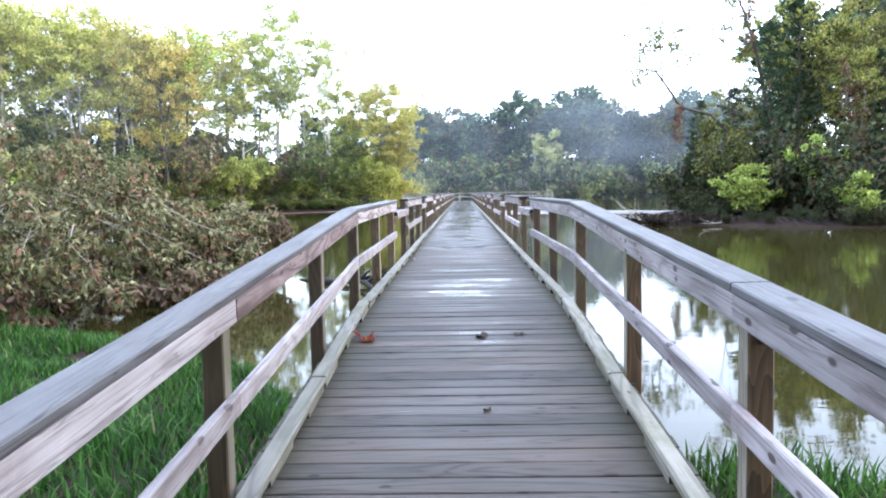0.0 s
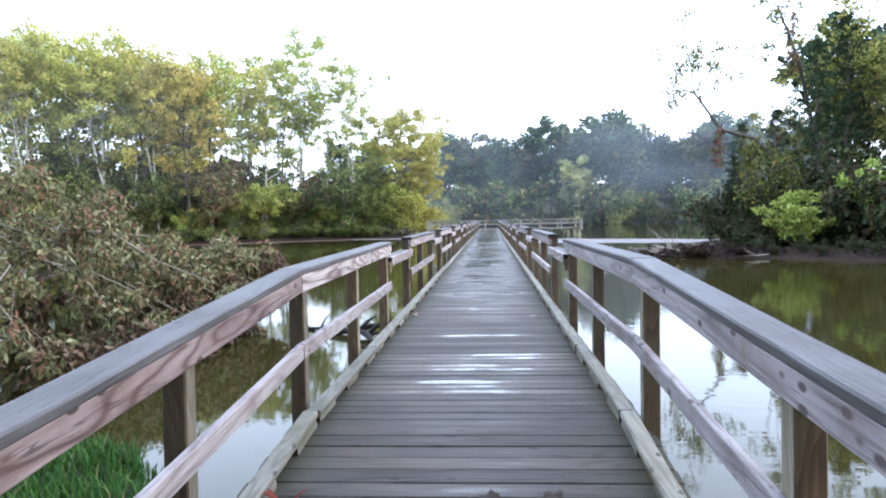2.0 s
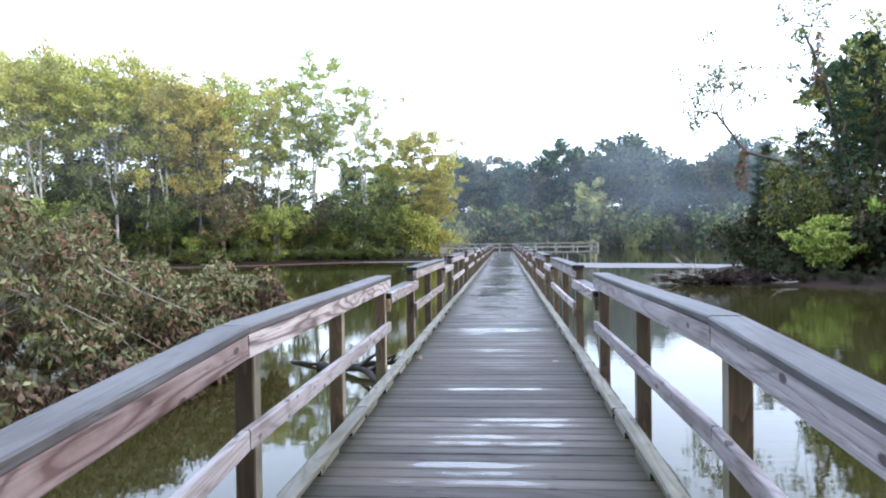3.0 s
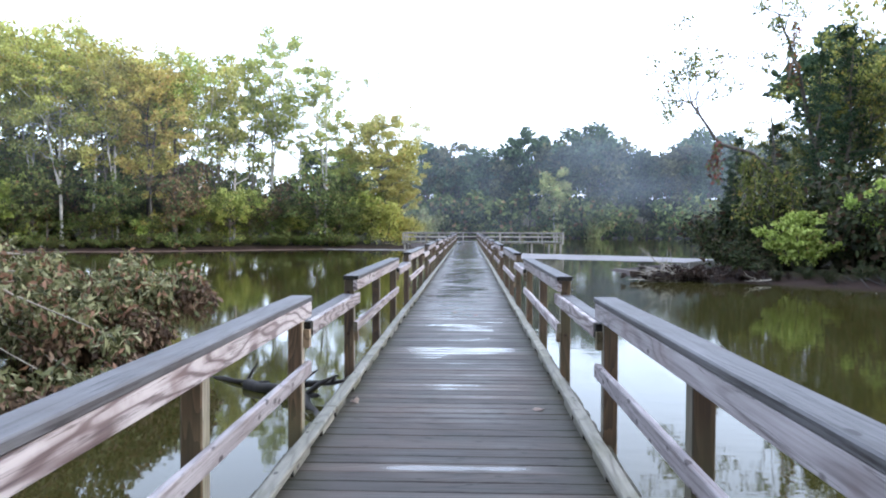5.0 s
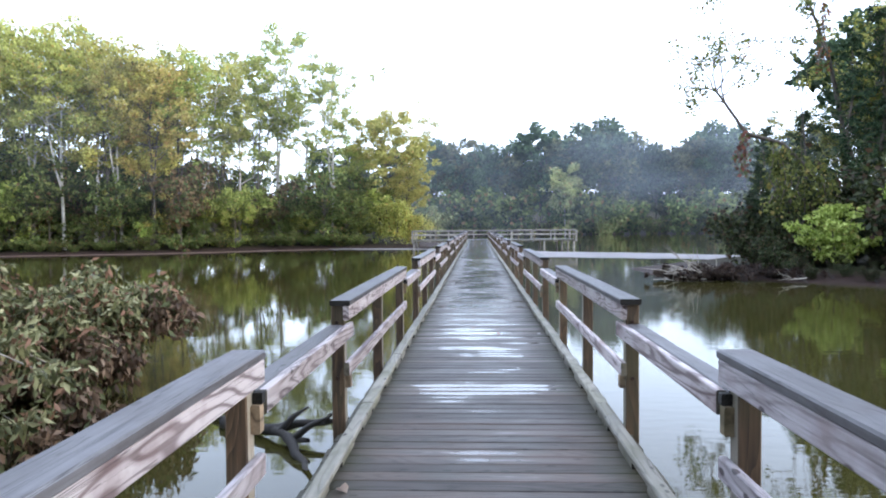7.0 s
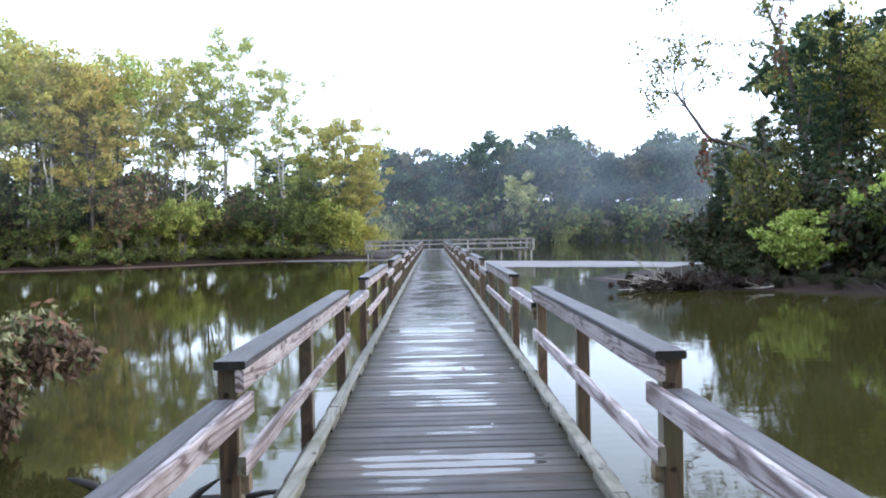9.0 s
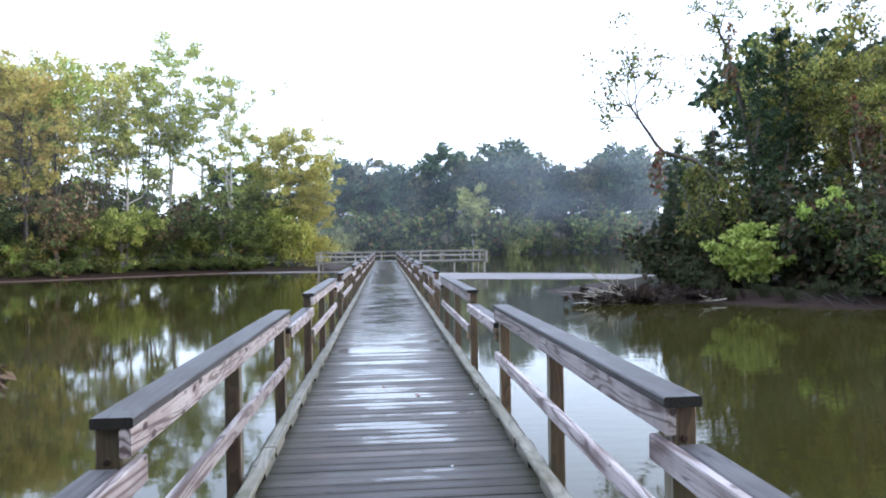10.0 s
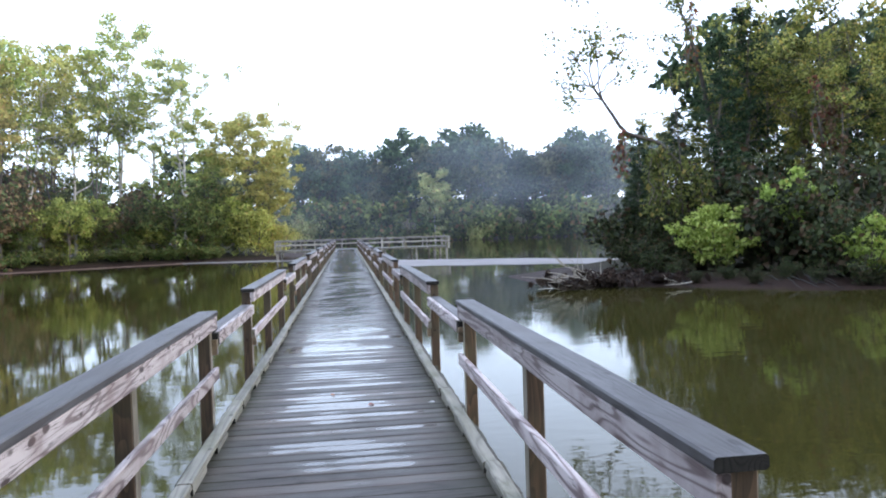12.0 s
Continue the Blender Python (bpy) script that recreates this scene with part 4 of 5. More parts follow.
tops = [(-18, 18), (-9, 19.5), (-5.5, 20), (-2, 17.5), (2.5, 18.5), (6, 17), (10, 19), (14, 22.5), (18, 21), (22, 20.5), (26.5, 24), (30, 22.5), (34, 19.5), (38.5, 18.5), (43, 19.5), (48, 22), (53, 22.5), (58, 21), (64, 20), (71, 21), (-26, 18), (-34, 19)]
for i, (x, top) in enumerate(tops):
    far_spots[i % 3].append((x, 161 + rnd.uniform(-1, 3), top))
    far_spots[(i + 1) % 3].append((x + rnd.uniform(-2, 2), 168 + rnd.uniform(0, 5), top * rnd.uniform(0.7, 0.9)))
for i in range(10):
    far_spots[i % 3].append((-34 - 6.5 * i + rnd.uniform(-2, 2), 112 - 1.1 * i + rnd.uniform(-4, 3), rnd.uniform(9, 13)))
far_spots[0] += [(41, 171, 17), (46, 172, 18), (51, 171, 19), (56, 172, 18), (61, 171, 17)]
far_spots[1] += [(25, 53, 14), (31.5, 55, 15), (38, 54, 15), (46, 52, 15)]
for kind, spots in zip(far_kinds, far_spots):
    proto = tree("tree", **kind)
    proto["tall"] = kind["height"]
    stand(proto, spots, rnd, "trees of the far wood")
far_shrub = shrub("shrub", "dull green shrubs along the far shore", 41, 5.0, 3.6, 1600, 0.6, LEAF_SHADE)
far_shrub["tall"] = 5.0
stand(far_shrub, [(x, 158.5 + rnd.uniform(0, 2), rnd.choice((2.5, 3.5, 5.0, 7.0, 9.0)) * rnd.uniform(0.85, 1.1)) for x in np.arange(-62, 72, 3.2).tolist()], rnd, "shrubs on the far shore")
lone = tree("tree", "lone pale yellow-green tree at the far shore", 42, 13.4, 0.3, 3.0, 24, 5200, 0.5, BARK_PALE, LEAF_HAZE, clump=1.15, low_fill=3)
lone.matrix_basis = placed(18.6, 157.5, 0.4)
for x, h in ((-8.5, 6.5), (27.0, 6.0)):
    s = shrub("shrub", "yellow-green bush at the far water's edge", 43 + int(h), h, 3.2, 2000, 0.5, LEAF_HAZE)
    s.matrix_basis = placed(x, 157.5)

# wooded right bank, 28 to 45 m off
right_kinds = [
    dict(label="tall broad-leaved tree with olive and yellowing leaves", seed=51, height=13, crown_from=0.3, spread=2.3, limbs=24, leaves=5400, size=0.18, bark_mat=BARK_BROWN, leaf_mat=LEAF_MID, clump=0.6, fork=1, sway=0.018),
    dict(label="tall green tree crowding the muddy bank", seed=52, height=14, crown_from=0.2, spread=2.5, limbs=28, leaves=6400, size=0.19, bark_mat=BARK_BROWN, leaf_mat=LEAF_OLIVE, clump=0.6, low_fill=10),
    dict(label="vine-hung tree with thin bare top", seed=53, height=14, crown_from=0.3, spread=2.0, limbs=20, leaves=2300, size=0.18, bark_mat=BARK_BROWN, leaf_mat=LEAF_OLIVE, clump=0.45, sway=0.025, low_fill=8),
]
right_spots = [
    [(20.8, 42.6, 12.4), (23.0, 39.5, 11.0), (21.6, 38.6, 8.6), (18.7, 50, 8.2), (27.5, 38.5, 9.6), (24.5, 45, 11.0), (31, 38, 10)],
    [(21.8, 41.5, 10.0), (25.2, 41.5, 10.0), (28.5, 41.5, 9.6), (33, 40, 10.0), (18.2, 43.5, 7.6), (22.5, 36.8, 7.0), (15.0, 44.0, 5.2), (21.0, 47.0, 9.0), (26.2, 47.0, 8.6), (30.2, 48.0, 8.8), (25.0, 49.0, 9.5)],
    [(22.2, 40.5, 13.6), (26.0, 38.5, 12.0)],
]
for kind, spots in zip(right_kinds, right_spots):
    proto = tree("tree", **kind)
    proto["tall"] = kind["height"]
    stand(proto, spots, rnd, "trees on the muddy bank")
spire = cedar("dark green cedar with drooping layered branches", 57, 11.0, 2.3, 8000, LEAF_CEDAR)
spire["tall"] = 11.0
stand(spire, [(17.4, 41.0, 10.4), (19.4, 42.0, 12.2), (13.3, 41.0, 6.2), (12.8, 40.0, 4.4), (15.4, 42.0, 7.0), (26.4, 36.0, 9.5), (22.0, 38.2, 8.4)], rnd, "cedars on the muddy bank")


def branching(r, pieces, tips, start, end, width, depth):
    """A crooked limb from start to end that splits into finer ones; its last ends are tips."""
    ln = (end - start).length
    pts = [start.lerp(end, t / 4) + Vector((r.uniform(-1, 1), r.uniform(-1, 1), r.uniform(-1, 1))) * ln * 0.06 * (0 < t < 4) for t in range(5)]
    pieces.append(tube(pts, [width * (1 - 0.16 * t) for t in range(5)], 5))
    if depth == 0:
        tips += [pts[2], pts[4]]
        return
    d = (end - start).normalized()
    for k in range(3):
        a = pts[r.choice((2, 3, 4))]
        e = a + (d * 0.9 + Vector((r.uniform(-1, 1), r.uniform(-0.8, 0.8), r.uniform(-0.5, 1.0)))).normalized() * ln * r.uniform(0.35, 0.6)
        branching(r, pieces, tips, a, e, width * 0.45, depth - 1)


def thin_tree(label, seed, stem, reach, width, per_tip, leaf_mat, clump, size=0.15):
    """An airy tree: a crooked stem through the given points, boughs from its end to the ends in reach, small leaf tufts at the tips."""
    r, rng = random.Random(seed), np.random.default_rng(seed)
    base = Vector(stem[0])
    path = [Vector(p) - base for p in stem]
    fine = []
    for a, b in zip(path, path[1:]):
        fine += [a.lerp(b, t / 3) + Vector((r.uniform(-0.05, 0.05), r.uniform(-0.05, 0.05), 0)) * (t > 0) for t in range(3)]
    fine.append(path[-1])
    n = len(fine)
    pieces, tips = [tube(fine, [width * (1 - 0.7 * i / n) for i in range(n)], 7)], []
    for k, e in enumerate(reach):
        branching(r, pieces, tips, fine[-1 - k % 3], fine[-1].lerp(Vector(e) - base, 0.82), width * 0.3, 3)
    top = tagged(new("tree"), label, "tree")
    top.location = base
    v, f = joined(pieces)
    child("trunk", mesh_data("trunk", v, f, BARK_DARK, smooth=True), top)
    v, f = leaf_cloud(rng, [tuple(t) for t in tips], [clump * r.uniform(0.5, 1.2) for t in tips], per_tip * len(tips), size, droop=0.3)
    child("crown", leaf_mesh("crown", v, f, leaf_mat), top)


thin_tree("thin leaning tree with a few dark leaves over the water", 54, [(16.4, 39.6, -0.7), (15.3, 39.0, 2.8), (13.1, 38.5, 4.8), (11.5, 38.0, 5.15), (10.7, 38.0, 6.2), (10.15, 38.0, 7.0)],
          [(8.6, 38.3, 7.2), (9.0, 37.6, 8.5), (10.3, 38.4, 9.3), (11.2, 37.7, 8.6), (11.6, 38.3, 7.8), (9.2, 38.0, 6.5), (9.9, 37.9, 8.8)], 0.13, 3, LEAF_SHADE, 0.48, 0.15)
thin_tree("crooked vine-wrapped trunk with a thin dark crown", 58, [(18.2, 42.4, -0.6), (17.8, 42.4, 5.0), (16.7, 42.0, 9.3), (16.1, 41.8, 10.8), (15.5, 41.6, 12.0)],
          [(14.4, 41.2, 12.4), (15.2, 40.6, 12.9), (16.2, 41.2, 12.6), (16.9, 40.4, 11.4), (15.2, 40.4, 10.9)], 0.14, 3, LEAF_SHADE, 0.45, 0.15)
thin_tree("pale bare-limbed young tree among the cedars", 59, [(14.6, 39.8, -0.6), (14.7, 39.8, 4.0), (14.4, 39.9, 7.6)],
          [(13.9, 39.9, 9.3), (14.9, 39.7, 9.4), (14.5, 40.2, 8.8)], 0.05, 2, LEAF_OLIVE, 0.2)
lime = shrub("shrub", "bright lime-green bush hanging over the muddy bank", 55, 2.8, 1.65, 5600, 0.16, LEAF_LIME, stems=17, droop=0.6, clump=0.66, flat=0.4)
lime.matrix_basis = placed(14.2, 36.3)
low_lime = shrub("shrub", "bright green spray of leaves under the dark trees", 183, 2.4, 1.1, 2000, 0.16, LEAF_LIME, droop=0.6, clump=0.6, flat=0.4)
low_lime.matrix_basis = placed(17.0, 31.5)
thin_tree("slender young tree with bright green leaf sprays", 60, [(18.4, 36.6, -0.6), (17.9, 36.2, 1.0), (17.2, 35.6, 2.0)],
          [(16.1, 35.0, 2.2), (16.9, 34.7, 2.6), (17.7, 34.9, 2.1), (16.3, 34.8, 1.5), (17.2, 34.6, 1.9)], 0.05, 5, LEAF_LIME, 0.26, 0.16)
# these shrubs carry the bank's shade in their leaf colour
dark_shrub = shrub("shrub", "tangled undergrowth at the water's edge, bank shade put into its colour", 56, 3.2, 2.2, 1900, 0.2, LEAF_SCRUB_SHADE)
dark_shrub["tall"] = 3.2
edge = []
x = 12.2
while x < 33:
    line = float(np.interp(x, [6, 8, 10, 12, 15, 25, 60, 200], [34.9, 34.9, 35.4, 33.8, 31.0, 28, 20.5, 5]))
    front = line + 0.7
    if 11.8 < x < 16.2:
        edge += [(x + 0.3, line + rnd.uniform(0.7, 1.1), rnd.uniform(0.3, 0.5)), (x, line + 1.8 + rnd.uniform(0, 0.5), rnd.uniform(0.3, 0.6)), (x + 0.5, 36.2, rnd.uniform(0.4, 0.9)), (x, 37.4, rnd.uniform(0.9, 1.5)), (x, 38.3, rnd.uniform(1.4, 2.4)), (x + 0.4, 40.2, rnd.uniform(3.0, 4.4))]
        x += rnd.uniform(1.1, 1.6)
        continue
    edge += [(x + 0.4, line + rnd.uniform(0.5, 0.8), rnd.uniform(0.35, 0.6)), (x, front + rnd.uniform(0, 0.5), rnd.uniform(0.4, 1.0)), (x + 0.5, front + 1.8 + rnd.uniform(0, 0.8), rnd.uniform(1.6, 3.2)), (x, front + 4.4 + rnd.uniform(0, 1), rnd.uniform(3.2, 4.8))]
    x += rnd.uniform(1.1, 1.6)
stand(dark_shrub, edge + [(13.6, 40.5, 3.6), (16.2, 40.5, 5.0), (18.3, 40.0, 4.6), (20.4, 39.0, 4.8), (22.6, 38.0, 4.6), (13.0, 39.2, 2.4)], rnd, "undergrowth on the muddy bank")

def vine(label, seed, x, y, z0, z1, spread, count, mat):
    """Leaves hanging in strands down a trunk."""
    r, rng = random.Random(seed), np.random.default_rng(seed)
    top = tagged(new("vine"), label, "vine")
    top.location = (x, y, z0)
    pieces, centres, radii = [], [], []
    for k in range(5):
        a = Vector((r.uniform(-1, 1) * spread, r.uniform(-1, 1) * spread, 0))
        pts = [a + Vector((r.uniform(-0.2, 0.2), r.uniform(-0.2, 0.2), (z1 - z0) * s / 4 * r.uniform(0.8, 1))) for s in range(5)]
        pieces.append(tube(pts, [0.03, 0.03, 0.025, 0.02, 0.01], 4))
        for p in pts:
            centres.append(p)
            radii.append(spread * r.uniform(0.4, 0.9))
    v, f = joined(pieces)
    child("stem", mesh_data("stem", v, f, BARK_BROWN), top)
    v, f = leaf_cloud(rng, centres, radii, count, 0.2, droop=0.8, flat=1.6)
    child("foliage", leaf_mesh("foliage", v, f, mat), top)


vine("red autumn vine hanging from a leaning limb", 61, 11.3, 38.0, 3.5, 5.3, 0.2, 170, LEAF_RED)
vine("olive creeper hanging thick from a leaning limb", 64, 12.9, 38.3, 2.2, 4.8, 0.55, 700, LEAF_OLIVE)
vine("olive creeper hanging thick from a leaning limb", 66, 14.4, 38.5, 0.8, 4.0, 0.6, 900, LEAF_OLIVE)
vine("rusty creeper climbing a tree trunk", 62, 19.7, 36.8, -0.4, 7.0, 0.4, 900, LEAF_BROWN)
vine("red autumn creeper high on a trunk", 65, 19.4, 37.2, 4.6, 7.2, 0.22, 160, LEAF_RED)
vine("rusty creeper wound round a crooked trunk", 63, 16.4, 41.9, 8.8, 11.8, 0.2, 220, LEAF_RED)

# unseen wood added behind the start of the ramp, dimming light from there
behind = tree("tree", "unseen dark tree added behind the ramp to block light", 71, 17, 0.04, 4.6, 30, 2600, 0.62, BARK_BROWN, LEAF_DEEP, clump=1.3, low_fill=16)
behind["tall"] = 17
stand(behind, [(-4, -10, 17), (4.5, -11, 16), (-11, -8, 15), (11.5, -8, 15), (-18, -4, 14), (18, -5, 14), (0, -16, 18), (-8, -17, 18), (8, -17, 18), (-25, 3, 13), (15, -14, 17), (-15, -13, 17)], rnd, "trees behind the ramp")


# ---- the near bank ----
def thicket():
    """A toppled, half-dead crown on the bank: drooping grey-green leaves above, dry brown ones below."""
    r, rng = random.Random(71), np.random.default_rng(71)
    cx, cy, rx, ry, hgt = -9.2, 13.4, 5.0, 4.9, 3.4
    top = tagged(new("fallen_tree"), "toppled tree with drooping grey-green and dry brown leaves", "fallen tree")
    top.location = (cx, cy, WATER_Z)
    pieces = []
    green_c, green_r, dry_c, dry_r = [], [], [], []
    for k in range(430):
        a, q = r.uniform(0, 6.283), math.sqrt(r.random())
        edge = 1 + 0.16 * noise.noise(Vector((math.cos(a) * 2.2, math.sin(a) * 2.2, 3.0)))
        x, y = math.cos(a) * q * rx * edge, math.sin(a) * q * ry * edge
        dome = hgt * (1 - q * q) ** 0.8 + 0.35 * noise.noise(Vector((x * 0.8, y * 0.8, 1.0)))
        u = r.random() ** 0.6
        z = max(0.12, dome * u + 0.1)
        if z > 0.72 + 0.5 * noise.noise(Vector((x, y, 7.0))) or r.random() < 0.08:
            green_c.append((x, y, z))
            green_r.append(r.uniform(0.16, 0.34))
        else:
            dry_c.append((x, y, z))
            dry_r.append(r.uniform(0.16, 0.34))
    # boughs that reach out past the leaves, and the long one over the water
    for k in range(90):
        a = r.uniform(-2.4, 1.5)
        s = Vector((r.uniform(-1.5, 1.5), r.uniform(-1.5, 1.5), 0.4))
        reach = r.uniform(0.75, 1.0)
        e = Vector((math.cos(a) * rx * reach, math.sin(a) * ry * reach, r.uniform(0.3, 1.3)))
        pts = [s.lerp(e, t / 5) + Vector((r.uniform(-0.42, 0.42), r.uniform(-0.42, 0.42), math.sin(math.pi * t / 5) * hgt * r.uniform(0.2, 0.42))) for t in range(6)]
        w = r.uniform(0.01, 0.034)
        pieces.append(tube(pts, [w, w * 0.9, w * 0.75, w * 0.6, w * 0.4, w * 0.15], 5))
        for p in pts[3:]:
            green_c.append(tuple(p))
            green_r.append(0.25)
    for p in ((4.4, 3.0, 0.95), (4.75, 3.7, 1.1), (4.6, 4.3, 0.9), (4.5, 2.2, 0.8), (4.1, 4.5, 1.0)):
        dry_c.append(p)
        dry_r.append(0.4)
        green_c.append((p[0] - 0.1, p[1], p[2] + 0.25))
        green_r.append(0.35)
    for k in range(70):
        q = Vector((r.gauss(0, 1), r.gauss(0, 1), r.gauss(0, 1))).normalized() * r.random() ** 0.4
        p = (3.9 + 0.75 * q.x, 3.0 + 1.4 * q.y, 0.95 + 0.8 * q.z)
        if p[2] > 0.7:
            green_c.append(p)
            green_r.append(0.3)
        else:
            dry_c.append(p)
            dry_r.append(0.3)
    v, f = joined(pieces)
    child("branch", mesh_data("branch", v, f, TWIG, smooth=True), top, label="bleached bare boughs")
    v, f = leaf_cloud(rng, green_c, green_r, 58000, 0.125, 0.2, droop=0.9)
    child("green_foliage", leaf_mesh("green_foliage", v, f, LEAF_GREY), top, label="grey-green drooping leaves")
    v, f = leaf_cloud(rng, dry_c, dry_r, 38000, 0.13, 0.22, droop=1.4)
    child("dry_foliage", leaf_mesh("dry_foliage", v, f, LEAF_DRY), top, label="dry brown hanging leaves")


thicket()


def grass_patch(x0, x1, y0, y1, count, seed, label):
    """Bent blades rooted in the bank, in tufts of uneven height."""
    rng = np.random.default_rng(seed)
    x, y = rng.uniform(x0, x1, count), rng.uniform(y0, y1, count)
    z = ground_height(x, y)
    keep = z > WATER_Z - 0.03 + 0.03 * np.sin(x * 3.1) * np.sin(y * 2.7)
    rim = np.minimum((max(abs(x0), abs(x1)) - np.abs(x)) / 2.5, (y - y0) / 2.5) + 0.3 * np.sin(x * 1.9) * np.sin(y * 1.6)
    keep &= rng.uniform(0, 1, count) < rim
    x, y, z = x[keep], y[keep], z[keep]
    n = len(x)
    tuft = 0.6 + 0.4 * np.sin(x * 2.9 + 1.3 * np.sin(y * 2.1)) * np.sin(y * 3.3)
    h = rng.uniform(0.07, 0.18, n) * (0.5 + tuft)
    a = rng.uniform(0, 2 * np.pi, n)
    w = rng.uniform(0.006, 0.012, n)
    bend = h * rng.uniform(0.2, 0.9, n)
    side = np.stack([np.cos(a), np.sin(a), np.zeros(n)], 1)
    lean = np.stack([-np.sin(a), np.cos(a), np.zeros(n)], 1)
    p = np.stack([x, y, z - 0.02], 1)
    up = np.array([0, 0, 1.0])
    mid = p + up * (h * 0.6)[:, None] + lean * (bend * 0.3)[:, None]
    tip = p + up * h[:, None] + lean * bend[:, None]
    verts = np.stack([p - side * w[:, None], p + side * w[:, None], mid + side * (w * 0.8)[:, None], mid - side * (w * 0.8)[:, None], tip], 1).reshape(-1, 3)
    b = np.arange(n) * 5
    faces = np.concatenate([np.stack([b, b + 1, b + 2], 1), np.stack([b, b + 2, b + 3], 1), np.stack([b + 3, b + 2, b + 4], 1)])
    tagged(new("grass", leaf_mesh("grass", verts, faces, GRASS)), label, "grass", kind="stuff")


grass_patch(-10.0, -1.02, -4.0, 11.5, 95000, 81, "lush wet green grass on the bank beside the ramp")
grass_patch(1.02, 8.5, -4.0, 5.3, 40000, 82, "lush wet green grass on the bank beside the ramp")


def limb_heap(name, label, category, limbs, mat, seed):
    """Branches given as (start, end, radius, forks), joined into one fallen bough."""
    r = random.Random(seed)
    top = tagged(new(name), label, category)
    top.location = limbs[0][0]
    base = Vector(limbs[0][0])
    for s, e, w, forks in limbs:
        s, e = Vector(s) - base, Vector(e) - base
        ln = (e - s).length
        pts = [s.lerp(e, t / 6) + Vector((r.uniform(-1, 1), r.uniform(-1, 1), r.uniform(-0.6, 0.6))) * ln * 0.03 * (0 < t) for t in range(7)]
        v, f = tube(pts, [w * (1 - 0.12 * t) for t in range(7)], 7)
        branch = child("branch", mesh_data("branch", v, f, mat, smooth=True), top)
        for k in range(forks):
            a = pts[r.randrange(2, 6)]
            q = a + ((e - s).normalized() + Vector((r.uniform(-1, 1), r.uniform(-1, 1), r.uniform(-0.1, 0.9)))) * ln * r.uniform(0.15, 0.32)
            v, f = tube([a, a.lerp(q, 0.5) + Vector((0, 0, 0.03)), q], [w * 0.5, w * 0.35, w * 0.12], 5)
            child("twig", mesh_data("twig", v, f, mat, smooth=True), branch)


limb_heap("sunken_log", "black wet forked log lying in the water", "log", [((-3.7, 15.9, -0.9), (-2.6, 15.05, -0.72), 0.05, 1), ((-2.9, 15.2, -0.8), (-1.75, 14.35, -0.74), 0.09, 2), ((-2.3, 14.75, -0.74), (-1.35, 14.75, -0.6), 0.06, 1), ((-2.0, 14.5, -0.75), (-1.45, 13.5, -0.92), 0.06, 0)], BARK_WET, 91)
limb_heap("dead_branch", "bleached dead branches piled on the mud spit", "dead branch", [((10.6, 36.4, -0.7), (7.2, 34.9, -0.55), 0.045, 9), ((10.0, 36.0, -0.75), (7.5, 34.4, -0.3), 0.04, 9), ((9.6, 35.8, -0.8), (6.6, 34.3, -0.75), 0.034, 8), ((9.9, 36.0, -0.75), (7.6, 35.2, 0.1), 0.032, 8)], TWIG, 92)
limb_heap("dead_branch", "pale curved branch lying on the muddy bank", "dead branch", [((12.2, 34.2, -0.68), (10.9, 33.6, -0.72), 0.025, 2), ((11.8, 34.0, -0.7), (11.0, 33.9, -0.5), 0.018, 2)], TWIG, 93)
pile = shrub("brush_pile", "brown heap of twigs and dead leaves on the mud spit", 94, 0.55, 2.6, 5200, 0.12, DARK_SPOT, BARK_BROWN, stems=26, category="brush pile")
pile.matrix_basis = placed(9.6, 35.9)
for x, y, turn, size in ((7.9, 35.4, 1.0, 0.62), (11.6, 35.2, 2.2, 0.7)):
    copy_thing(pile, placed(x, y, turn, size))

# bare roots and drift wood along the washed-out edge of the bank
roots = random.Random(97)
for k in range(9):
    x = 11.2 + 1.35 * k + roots.uniform(-0.3, 0.3)
    y = float(np.interp(x, [6, 8, 10, 12, 15, 25, 60, 200], [34.9, 34.9, 35.4, 33.8, 31.0, 28, 20.5, 5])) + 0.9
    tangle = []
    for j in range(5):
        a = x + roots.uniform(-0.7, 0.7)
        b = a + roots.uniform(-0.35, 0.35)
        tangle.append(((a, y + roots.uniform(0.4, 1.3), roots.uniform(-0.55, -0.3)), (b, y - roots.uniform(0.1, 0.7), -0.84), roots.uniform(0.012, 0.026), 1))
    limb_heap("root_tangle", "dark bare roots spreading over the washed-out muddy bank", "roots", tangle, BARK_WET, 200 + k)


# ---- painted mist sheets over the far water and before the left bank ----
# upright bowed sheets whose pale colour puts haze before what lies behind
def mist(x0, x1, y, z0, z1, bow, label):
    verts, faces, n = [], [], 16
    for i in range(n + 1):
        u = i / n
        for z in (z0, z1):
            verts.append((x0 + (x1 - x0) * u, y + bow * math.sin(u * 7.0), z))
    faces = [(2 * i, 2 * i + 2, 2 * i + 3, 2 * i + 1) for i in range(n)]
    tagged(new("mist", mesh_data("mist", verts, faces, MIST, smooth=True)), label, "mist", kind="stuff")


mist(-30, 90, 150, -4, 27, 3, "flat sheet painted as thin bluish morning mist before the far wood")
mist(-22, 60, 128, -4, 22, 4, "flat sheet painted as thin bluish morning mist before the far wood")
mist(10, 95, 139, 2, 25, 4, "flat sheet painted as thin bluish morning mist before the far wood")


# one more sheet, added to pale the left bank like glare from the sky
mist(-95, 6, 61, 2, 34, 2, "thin pale haze sheet added to wash out the wooded bank")


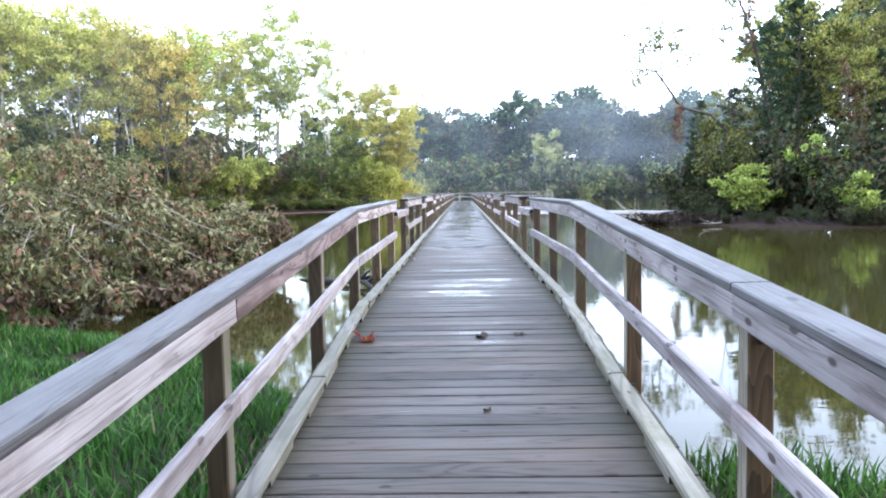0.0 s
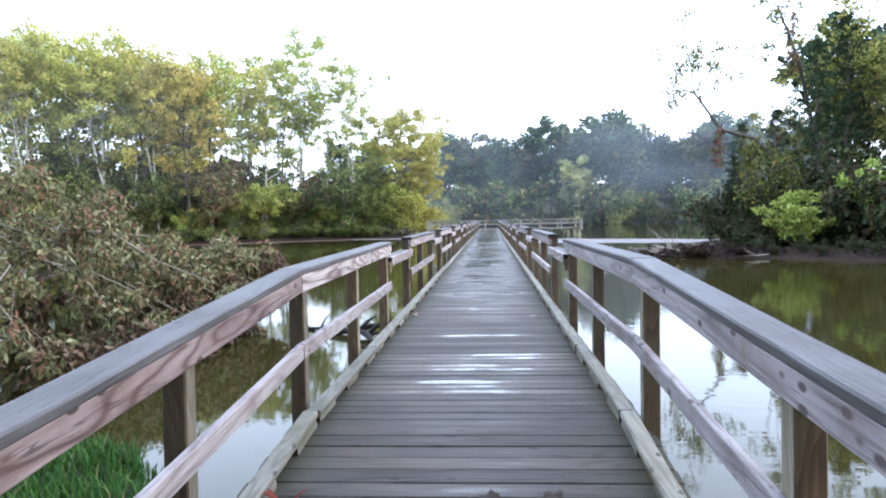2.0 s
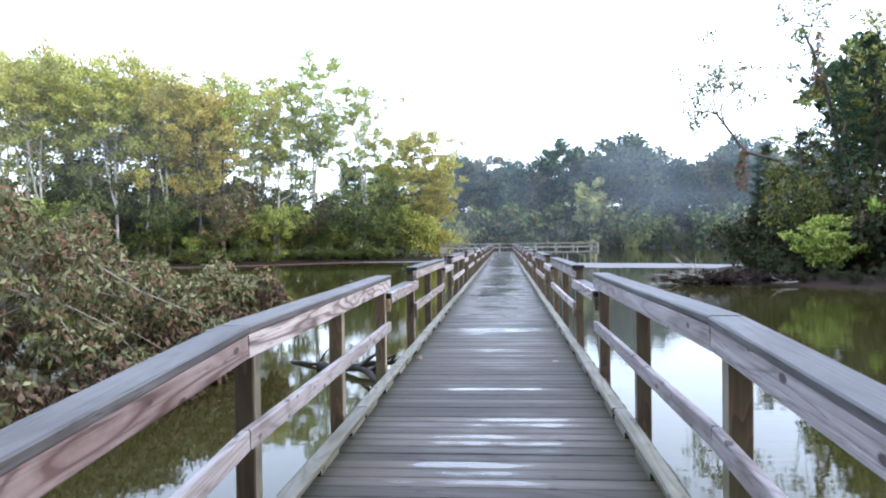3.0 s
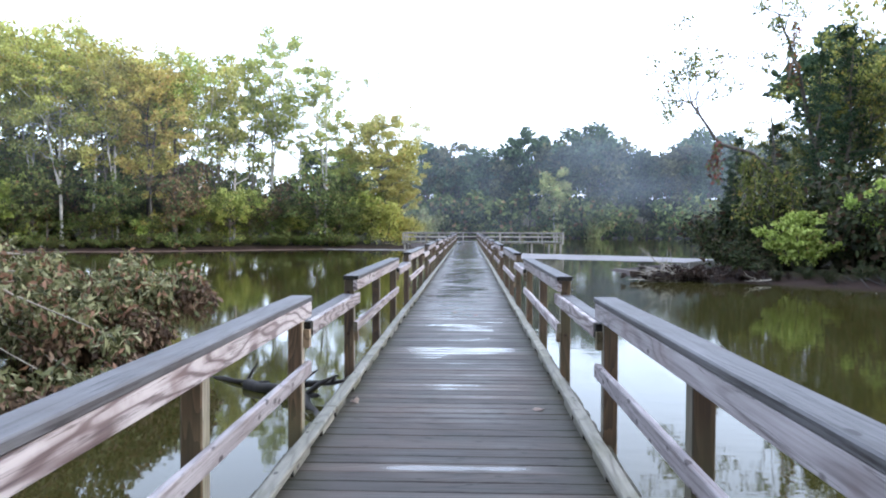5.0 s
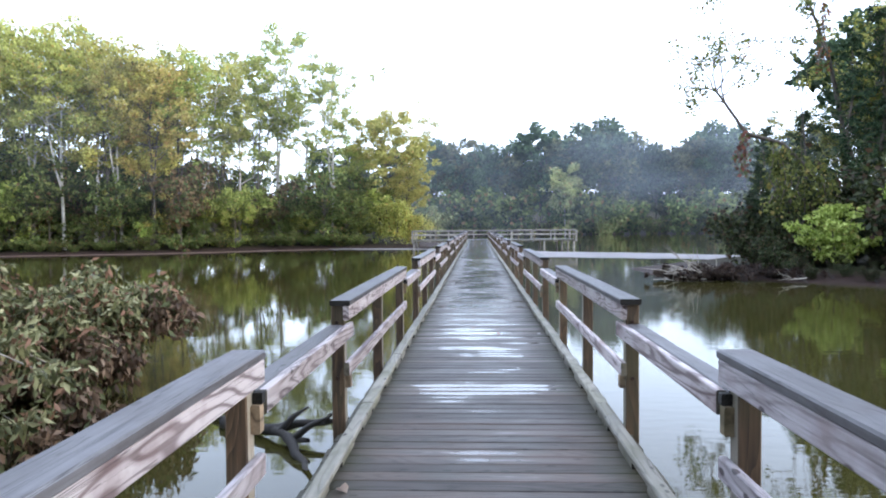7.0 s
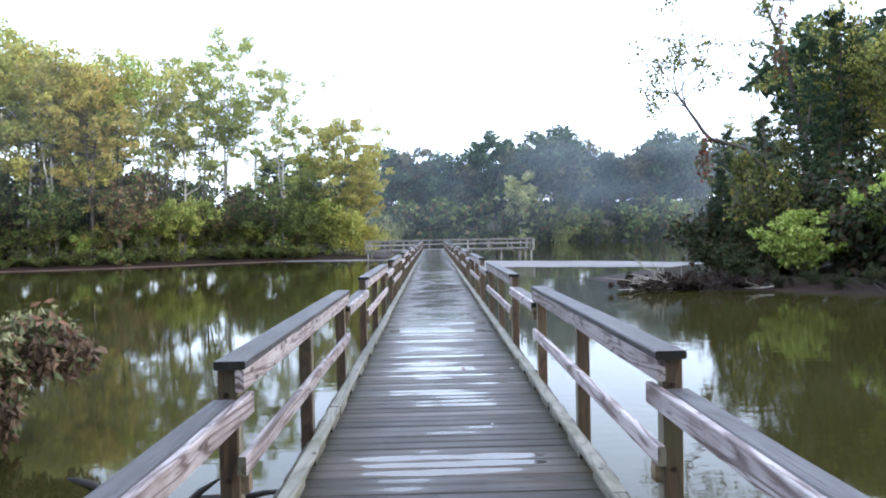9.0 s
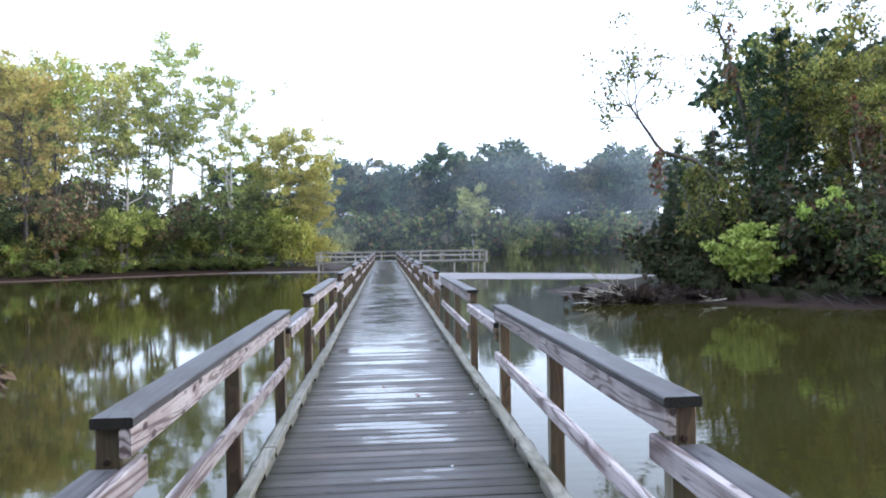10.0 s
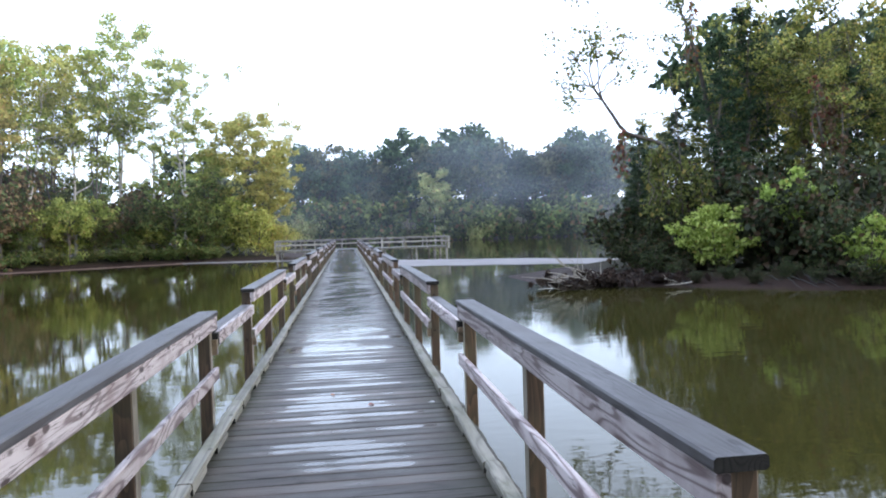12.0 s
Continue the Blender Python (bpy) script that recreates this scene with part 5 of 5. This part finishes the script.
# ---- small things on the deck ----
def fallen_leaf(label, x, y, size, mat, seed, thick=0.35, lobes=0.72):
    """A curled, lobed leaf lying on a plank."""
    r = random.Random(seed)
    n = 14
    verts, faces = [(0, 0, size * 0.1)], []
    for k in range(n):
        a = 2 * math.pi * k / n
        q = size * (lobes if k % 2 else 0.92) * r.uniform(0.8, 1.1)
        verts.append((math.cos(a) * q, math.sin(a) * q * 0.75, size * thick * (0.25 * r.uniform(0, 1) + 0.75 * math.sin(a * 1.0 + seed) ** 2)))
    faces = [(0, 1 + k, 1 + (k + 1) % n) for k in range(n)]
    ob = new("fallen_leaf", mesh_data("fallen_leaf", verts, faces, mat))
    ob.matrix_basis = pose(x, y, deck_z(y) + 0.002, SLOPE if y < BEND else 0, 0, r.uniform(0, 360))
    tagged(ob, label, "leaf")


PALE_SPOT = leaves_material("fallen_leaf_pale", (0.2, 0.14, 0.11), (0.34, 0.26, 0.21), (0.5, 0.42, 0.36))
WHITE_SPOT = leaves_material("white_litter", (0.5, 0.5, 0.5), (0.6, 0.6, 0.6), (0.7, 0.7, 0.7))
fallen_leaf("crumpled red-brown leaf against the kerb board", -0.74, 5.72, 0.13, RED_SPOT, 1, 0.75, 0.5)
fallen_leaf("crumpled red-brown leaf against the kerb board", -0.72, 5.68, 0.07, RED_SPOT, 12, 0.6, 0.5)
fallen_leaf("dark wet leaf stuck on the planks", 0.12, 5.8, 0.085, DARK_SPOT, 2, 0.3)
fallen_leaf("dark wet leaf stuck on the planks", 0.4, 5.85, 0.07, DARK_SPOT, 3, 0.3)
fallen_leaf("small dark curled leaf on the planks", 0.11, 4.35, 0.03, DARK_SPOT, 4, 0.8)
fallen_leaf("curled pale leaf beside the kerb board", -0.765, 11.1, 0.05, PALE_SPOT, 5, 0.9)
fallen_leaf("dull pink leaf flat on the planks", 0.63, 10.97, 0.06, PALE_SPOT, 6, 0.2)
fallen_leaf("small red leaf on the wet planks", 0.228, 16.55, 0.04, RED_SPOT, 7, 0.3)
fallen_leaf("small red leaf on the wet planks", -0.1, 17.0, 0.03, RED_SPOT, 8, 0.3)
fallen_leaf("tiny white fleck on the planks", 0.353, 14.33, 0.014, WHITE_SPOT, 9, 0.3)
fallen_leaf("small white scrap on the planks", 0.74, 16.5, 0.035, WHITE_SPOT, 10, 0.2)
fallen_leaf("dark wet leaf stuck on the planks", 0.05, 24.5, 0.07, DARK_SPOT, 11)


# ---- deck planks ----
PLANKS = [board_mesh("plank", 2 * DECK_HALF, PITCH - (0.003, 0.005, 0.007, 0.009, 0.012, 0.006)[i], 0.038, DECK_WOOD, None, 0.004, 4, 0.0012, 200 + i) for i in range(6)]
rnd = random.Random(5)
first_y, near_count = -4.9, 300
total = int((END_Y - first_y) / PITCH)
rest_v, rest_f = [], []
for i in range(total):
    y = first_y + i * PITCH
    z = deck_z(y + PITCH / 2) - 0.038 + rnd.uniform(-0.0022, 0.0022)
    tip = -SLOPE if y < BEND - 0.07 else 0.0
    m = pose(DECK_HALF + rnd.uniform(-0.008, 0.008), y, z, 0, 0, 90) @ pose(0, 0, 0, 0, tip, 0)
    if i < near_count:
        child("plank", PLANKS[rnd.randrange(6)], deck, m)
    else:
        me = PLANKS[rnd.randrange(6)]
        b = len(rest_v)
        rest_v += [tuple(m @ v.co) for v in me.vertices]
        rest_f += [tuple(b + k for k in p.vertices) for p in me.polygons]
tagged(child("far_planks", mesh_data("far_planks", rest_v, rest_f, DECK_WOOD_FAR), deck), kind="stuff")
